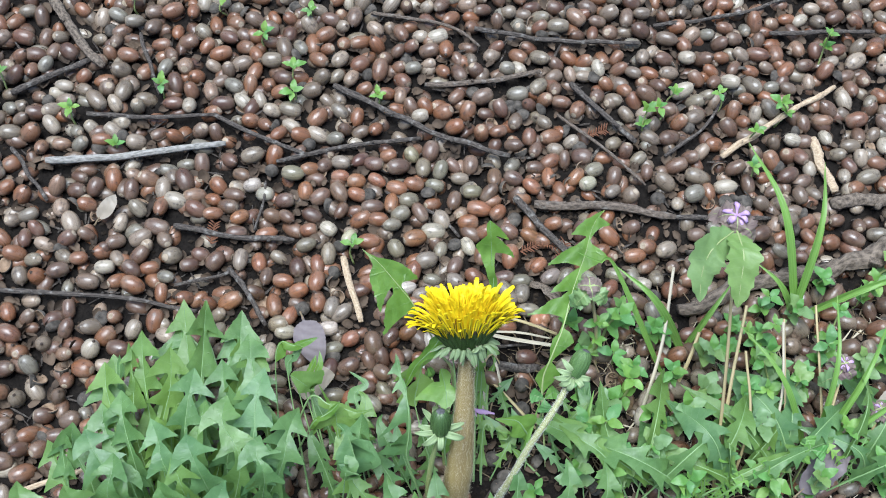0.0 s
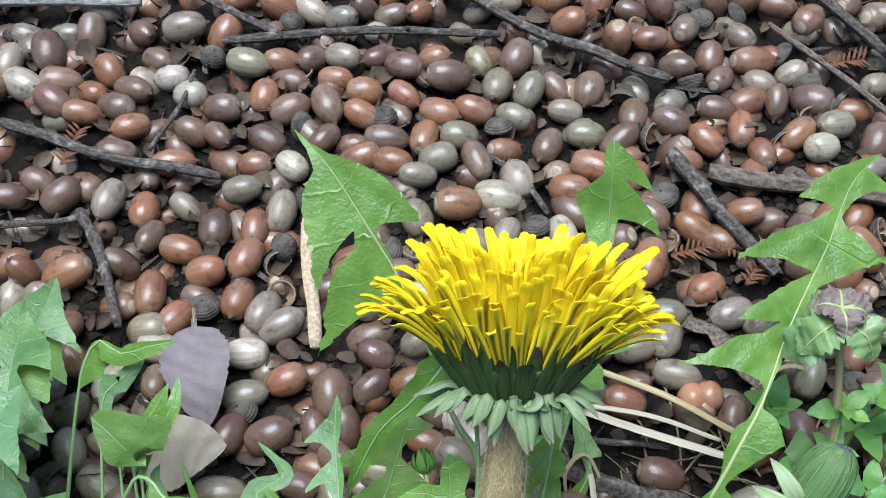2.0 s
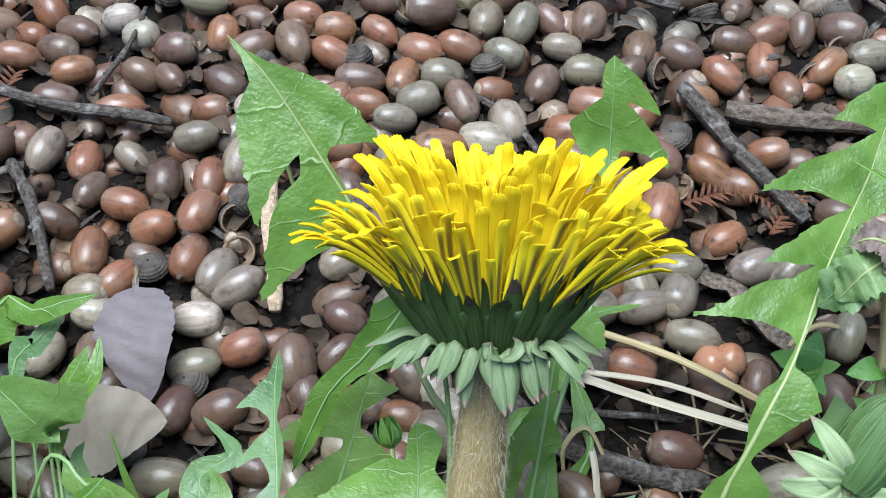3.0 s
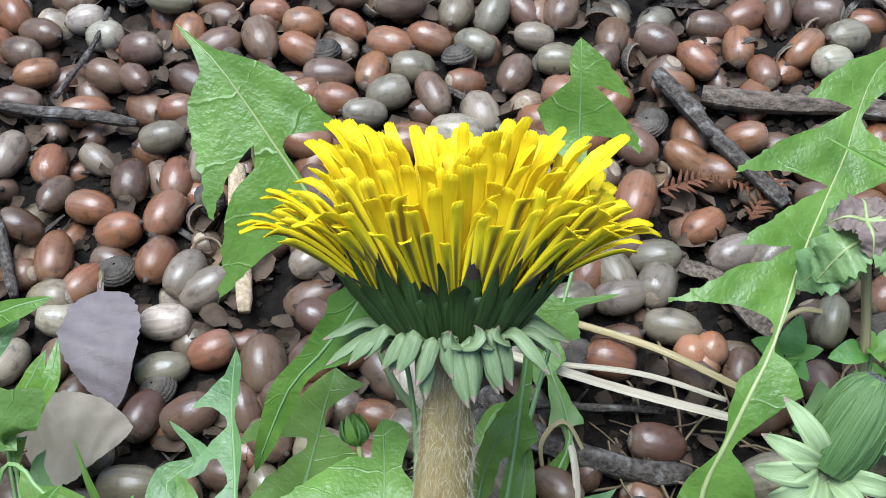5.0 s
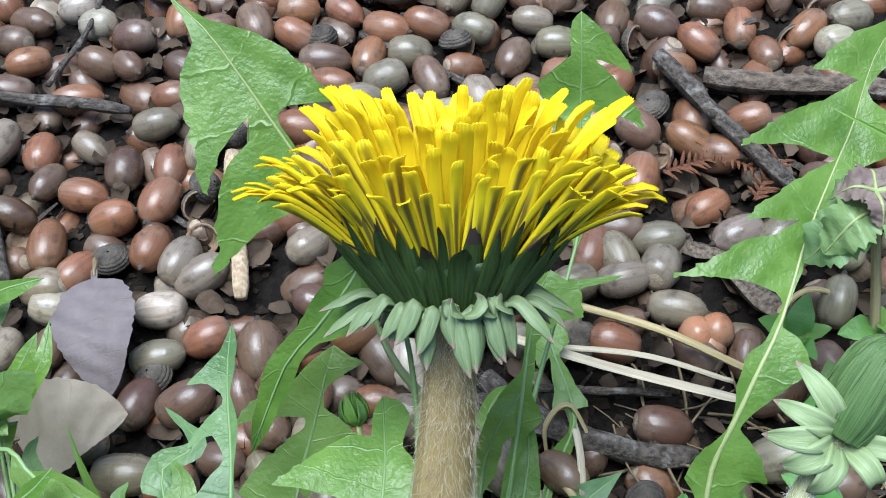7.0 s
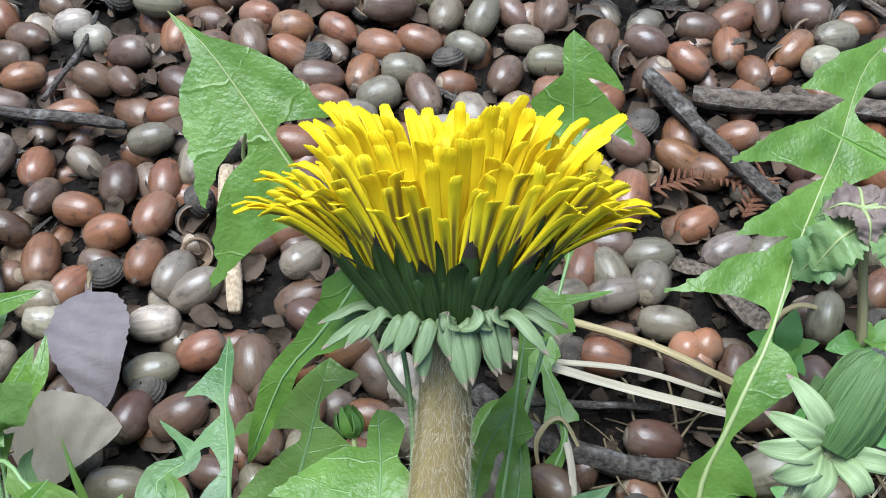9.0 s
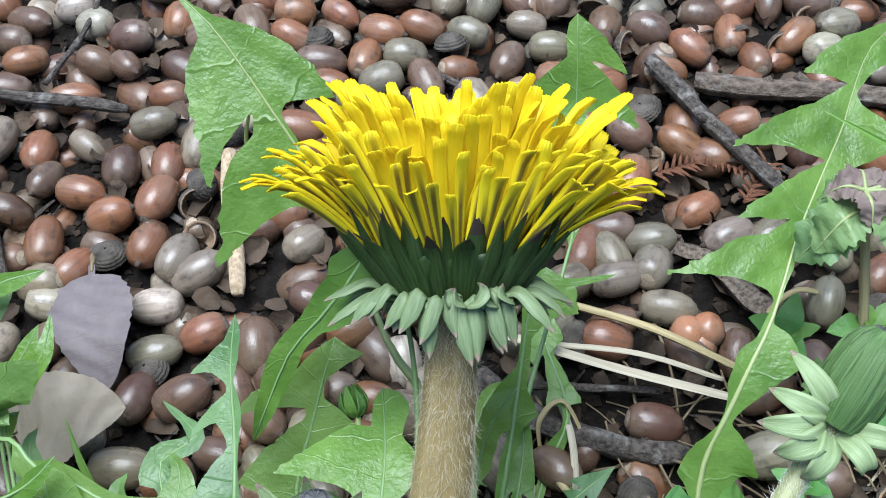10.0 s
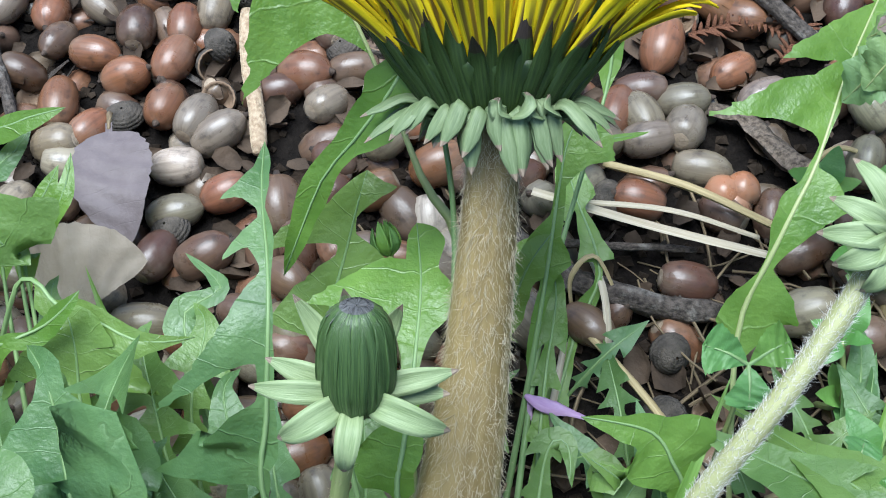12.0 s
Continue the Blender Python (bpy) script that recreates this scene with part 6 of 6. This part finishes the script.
for k, (x, y, tall, kind) in enumerate(((0.070, -0.005, 0.022, 1), (0.085, -0.02, 0.025, 2), (0.105, 0.0, 0.02, 1), (0.118, 0.022, 0.022, 1), (0.13, -0.03, 0.03, 2), (0.155, 0.005, 0.026, 1), (0.17, -0.045, 0.034, 2), (0.185, 0.015, 0.03, 0), (0.20, -0.02, 0.03, 2),
                                        (0.225, 0.02, 0.028, 1), (0.24, -0.01, 0.03, 2), (0.25, 0.035, 0.03, 0), (0.26, 0.0, 0.034, 1), (0.10, -0.05, 0.03, 2), (0.15, -0.06, 0.03, 1), (0.21, -0.05, 0.034, 0), (0.235, -0.07, 0.03, 1), (0.065, -0.035, 0.024, 1), (0.28, 0.02, 0.034, 2), (0.19, 0.035, 0.024, 1),
                                        (0.095, 0.012, 0.014, 1), (0.078, 0.018, 0.012, 2), (0.125, -0.005, 0.022, 1), (0.142, -0.018, 0.024, 2), (0.165, -0.02, 0.028, 1), (0.18, -0.005, 0.026, 2), (0.215, 0.0, 0.03, 1), (0.11, -0.03, 0.026, 1), (0.085, -0.055, 0.03, 2), (0.125, -0.07, 0.03, 1), (0.19, -0.075, 0.03, 2), (0.27, -0.035, 0.034, 0),
                                        (0.205, 0.028, 0.02, 2), (0.232, 0.045, 0.02, 1), (0.27, 0.05, 0.02, 2), (0.17, 0.022, 0.02, 1), (0.06, -0.055, 0.02, 2), (0.04, -0.065, 0.02, 1))):
    sprout(x, y, tall, 500 + k, 4, kind, (0.15 * math.sin(k * 3), 0.2), "low leafy green weed growing at the bank of acorns", 1.35)


rng = random.Random(77)
for k in range(30):
    sprout(rng.uniform(0.06, 0.30), rng.uniform(-0.085, 0.035), rng.uniform(0.014, 0.036), 700 + k, rng.choice((3, 4, 5)), rng.choice((0, 0, 0, 1, 1, 2)), (rng.uniform(-0.3, 0.3), rng.uniform(0, 0.4)), "low leafy green weed growing at the bank of acorns", rng.uniform(1.1, 1.8))


# right side: more toothed leaves near the ground
def low_dandelion(x, count, seed, label):
    plant = thing("dandelion_plant", label, "plant", at=(x, -0.075, 0.0))
    for k in range(count):
        rng = random.Random(seed + k)
        a = radians(20 + 140 * (k + rng.uniform(-0.4, 0.4)) / count)
        far = rng.uniform(0.045, 0.09)
        foot = (x + 0.03 * math.sin(k * 2.3), -0.075, 0.001)
        tip = (foot[0] + far * math.cos(a) * 1.3, foot[1] + far * math.sin(a), rng.uniform(0.010, 0.03))
        mid = ((foot[0] + tip[0]) / 2 + rng.gauss(0, 0.006), (foot[1] + tip[1]) / 2, rng.uniform(0.025, 0.042))
        leaf(plant, "runcinate", (foot, mid, tip), rng.uniform(0.007, 0.013), lobes=3, start=0.25, up=(rng.gauss(0, 0.4), rng.gauss(-0.2, 0.3), 1), deep=0.65)


low_dandelion(0.12, 13, 800, "low dandelion plant with toothed green leaves among weeds")
low_dandelion(0.20, 11, 840, "low dandelion plant with toothed green leaves among weeds")


# feathery weeds
def feathery(x, y, seed):
    plant = thing("feathery_weed", "low weed with finely divided feathery green leaves", "plant", "feathery weeds", at=(x, y, 0))
    rng = random.Random(seed)
    for k in range(5):
        a = radians(30 + 30 * k + rng.uniform(-12, 12))
        far = rng.uniform(0.022, 0.034)
        tip = (x + far * math.cos(a), y + far * math.sin(a), rng.uniform(0.018, 0.030))
        leaf(plant, "runcinate", ((x, y, 0.001), ((x + tip[0]) / 2, (y + tip[1]) / 2, rng.uniform(0.018, 0.028)), tip), rng.uniform(0.005, 0.007), lobes=6, start=0.2, up=UP, mat=LEAF_YOUNG, rib=0.0003, deep=0.9, term=0.14)


feathery(0.215, -0.07, 1)
feathery(0.245, -0.062, 2)
feathery(0.135, -0.075, 3)


# three-leaved clover
def clover(x, y, z, size, seed):
    holder = thing("clover", "green three-leaved clover beside the bud stem", "plant", "clovers", at=(x - 0.003, y - 0.015, 0))
    hub = Vector((x, y, z))
    part("stem", tube("stem", ((x - 0.003, y - 0.015, 0.0), (x - 0.001, y - 0.006, z * 0.6), tuple(hub)), (0.0006, 0.0005, 0.0004), [STEM_GREEN], 6, 14), holder)
    for a in (35 + seed, 155 + seed, 270 + seed):
        way = Vector((math.cos(radians(a)), math.sin(radians(a)) * 0.8, math.sin(radians(a)) * 0.35)) * size
        leaf(holder, "heart", (tuple(hub), tuple(hub + way * 0.5 + Vector((0, 0, 0.001))), tuple(hub + way)), size * 0.52, 0, 0.02, FACE, LEAF_CLOVER, 0.00025, fold=0.18)


clover(0.0452, -0.0165, 0.044, 0.0085, 0)
clover(0.065, -0.030, 0.03, 0.007, 40)
clover(0.19, -0.055, 0.036, 0.009, 70)


# purple deadnettle: drooping leaf pairs under a whorl of mauve flowers
def deadnettle(foot, top, size, seed, leaves=4, label="purple deadnettle with drooping leaves and mauve flowers", blooms=5, mauve=2):
    rng = random.Random(seed)
    foot, top = Vector(foot), Vector(top)
    holder = thing("deadnettle", label, "plant", "deadnettles", at=foot)
    mid = (foot + top) / 2 + Vector((rng.gauss(0, 0.003), rng.gauss(0, 0.003), 0))
    part("stem", tube("stem", (tuple(foot), tuple(mid), tuple(top)), (0.0012, 0.0011, 0.0009), [STALK], 4, 18), holder)
    for w in range(leaves):
        at = top - (top - mid).normalized() * size * 0.28 * w
        for k in range(5 if w < 2 else 2):
            a = math.pi / 2 * k + w * 0.8 + rng.uniform(-0.2, 0.2)
            out_way = Vector((math.cos(a), math.sin(a), 0))
            long = size * (0.55 + 0.28 * w) * rng.uniform(0.85, 1.15)
            pts = (tuple(at), tuple(at + out_way * long * 0.45 + Vector((0, 0, long * 0.05))), tuple(at + out_way * long * 0.8 - Vector((0, 0, long * (0.35 + 0.12 * w)))))
            leaf(holder, "toothed", pts, long * 0.38, 0, 0.08, UP, LEAF_MAUVE if w < mauve else LEAF_NETTLE, 0.0003, PETIOLE, fold=0.15, wave=0.14)
    for k in range(blooms):
        a = 2 * math.pi * k / blooms + rng.uniform(-0.3, 0.3)
        out_way = Vector((math.cos(a), math.sin(a), rng.uniform(0.1, 0.9))).normalized()
        root = top - Vector((0, 0, size * 0.12 * (k % 2)))
        tip = root + out_way * size * 0.27
        hood = tip + Vector((out_way.x, out_way.y, -0.8)).normalized() * size * 0.14
        flower = part("flower", tube("flower", (tuple(root), tuple(root.lerp(tip, 0.6)), tuple(tip), tuple(hood)), (size * 0.03, size * 0.045, size * 0.085, size * 0.06), [MAUVE], 8, 9, 0.04, 0.7), holder, "" if k else "small mauve hooded flower")
        part("lip", tube("lip", (tuple(tip), tuple(tip + Vector((out_way.x, out_way.y, -1.6)).normalized() * size * 0.18)), (size * 0.04, size * 0.08), [MAUVE], 6, 4, 0.05, 0.3), flower)
    return holder


nettle = deadnettle((0.142, -0.069, 0.0), (0.141, 0.049, 0.127), 0.019, 31, 2, blooms=9)
leaf(nettle, "toothed", ((0.1404, 0.0427, 0.1243), (0.1260, 0.0325, 0.1253), (0.1206, 0.0233, 0.1188), (0.1194, 0.0104, 0.1089)), 0.0092, 0, 0.06, FACE, LEAF_NETTLE, 0.0003, PETIOLE, "pale green toothed hanging leaf", fold=0.1, twist=0.2)
leaf(nettle, "toothed", ((0.1404, 0.0427, 0.1243), (0.1396, 0.0270, 0.1286), (0.1376, 0.0155, 0.1236), (0.1361, 0.0041, 0.1144)), 0.0086, 0, 0.06, FACE, LEAF_NETTLE, 0.0003, PETIOLE, fold=0.1, twist=-0.2)
deadnettle((0.086, 0.012, 0.0), (0.0750, 0.0390, 0.0660), 0.0145, 32, 3, "greyish deadnettle with downy wrinkled leaves", 0, 1)
deadnettle((0.205, -0.070, 0.0), (0.217, -0.010, 0.045), 0.013, 33, 3)
deadnettle((0.228, -0.075, 0.0), (0.236, -0.035, 0.035), 0.011, 34, 3)

fallen = thing("fallen_flower", "single fallen mauve deadnettle flower beside the stem", "flower", at=(0.012, -0.014, 0.016))
part("flower_tube", tube("flower_tube", ((0.0095, -0.0113, 0.0140), (0.0117, -0.0128, 0.0145), (0.0139, -0.0133, 0.0135), (0.0173, -0.0135, 0.0120), (0.0213, -0.0144, 0.0110)), (0.0006, 0.0016, 0.0017, 0.0009, 0.0005), [MAUVE], 12, 22, 0.05, 0.6), fallen)
part("flower_lip", tube("flower_lip", ((0.0106, -0.0124, 0.0135), (0.0105, -0.0139, 0.0125), (0.0110, -0.0155, 0.0115)), (0.0008, 0.0006, 0.0003), [MAUVE], 8, 8, 0.05, 0.4), fallen)


# grass
def grass_tuft(x, y, blades, label, seed):
    holder = thing("grass_tuft", label, "grass", "grass tufts", at=(x, y, 0))
    for k, (tip, half) in enumerate(blades):
        foot = Vector((x + 0.0015 * math.sin(k * 4 + seed), y + 0.0015 * math.cos(k * 4 + seed), 0.0))
        tip = Vector(tip)
        mid = foot.lerp(tip, 0.5) + Vector((0, 0, 0.22 * (tip - foot).length))
        me, _ = leaf_mesh("grass", (tuple(foot), tuple(mid), tuple(tip)), half, 0.0, FACE, GRASS, fold=0.35, wave=0.03)
        part("blade", me, holder)


grass_tuft(0.212, 0.031, (((0.191, 0.133, 0.045), 0.0026), ((0.233, 0.114, 0.050), 0.0026), ((0.185, 0.06, 0.03), 0.002), ((0.29, 0.045, 0.03), 0.0024)), "tuft of long green grass blades beside the branch", 1)
grass_tuft(0.139, 0.015, (((0.098, 0.060, 0.040), 0.0026), ((0.17, 0.05, 0.03), 0.002)), "long green grass blade arching over weeds", 2)
grass_tuft(0.20, -0.055, (((0.255, 0.02, 0.04), 0.0022), ((0.16, 0.02, 0.045), 0.0018), ((0.27, -0.02, 0.04), 0.002), ((0.22, 0.03, 0.05), 0.0018)), "loose tuft of green grass among weeds", 3)
grass_tuft(0.066, -0.04, (((0.078, -0.008, 0.024), 0.0016), ((0.085, -0.03, 0.02), 0.0014), ((0.050, -0.012, 0.022), 0.0015)), "small tuft of green grass on the litter", 4)
grass_tuft(-0.066, -0.012, (((-0.0783, 0.0094, 0.024), 0.0012),), "short thin green grass blade beside a dead leaf", 5)
grass_tuft(0.03, -0.05, (((0.046, -0.012, 0.03), 0.0013),), "thin green grass blades beside the stem", 6)

arching = thing("grass_tuft", "single green grass blade arching over a dandelion leaf", "grass", "grass tufts", at=(0.125, 0.004, 0))
part("blade", leaf_mesh("grass", ((0.1250, 0.0040, 0.0000), (0.0944, 0.0544, 0.0520), (0.0849, 0.0557, 0.0580), (0.0772, 0.0583, 0.0610), (0.0710, 0.0617, 0.0620)), 0.0017, 0.0, FACE, GRASS, fold=0.35, wave=0.03)[0], arching)


# tall dry stalks
for k, (foot, top, r) in enumerate((((0.102, -0.031, 0.0), (0.135, 0.060, 0.030), 0.0011), ((0.143, -0.072, 0.0), (0.168, 0.028, 0.045), 0.0011), ((0.150, -0.07, 0.0), (0.160, 0.0, 0.05), 0.0009), ((0.165, -0.072, 0.0), (0.185, 0.015, 0.05), 0.0009),
                                   ((0.18, -0.075, 0.0), (0.19, 0.02, 0.04), 0.0008), ((0.205, -0.075, 0.0), (0.215, 0.03, 0.03), 0.0009), ((0.24, -0.06, 0.0), (0.252, 0.0, 0.04), 0.0009), ((0.128, -0.01, 0.0), (0.146, 0.022, 0.02), 0.0012))):
    rng = random.Random(900 + k)
    a, b = Vector(foot), Vector(top)
    straw((tuple(a), tuple((a + b) / 2 + Vector((rng.gauss(0, 0.004), rng.gauss(0, 0.004), 0.006))), tuple(b)), r, "tall dry tan stalk standing among weeds", 0.8, STALK if k % 3 else STRAW)
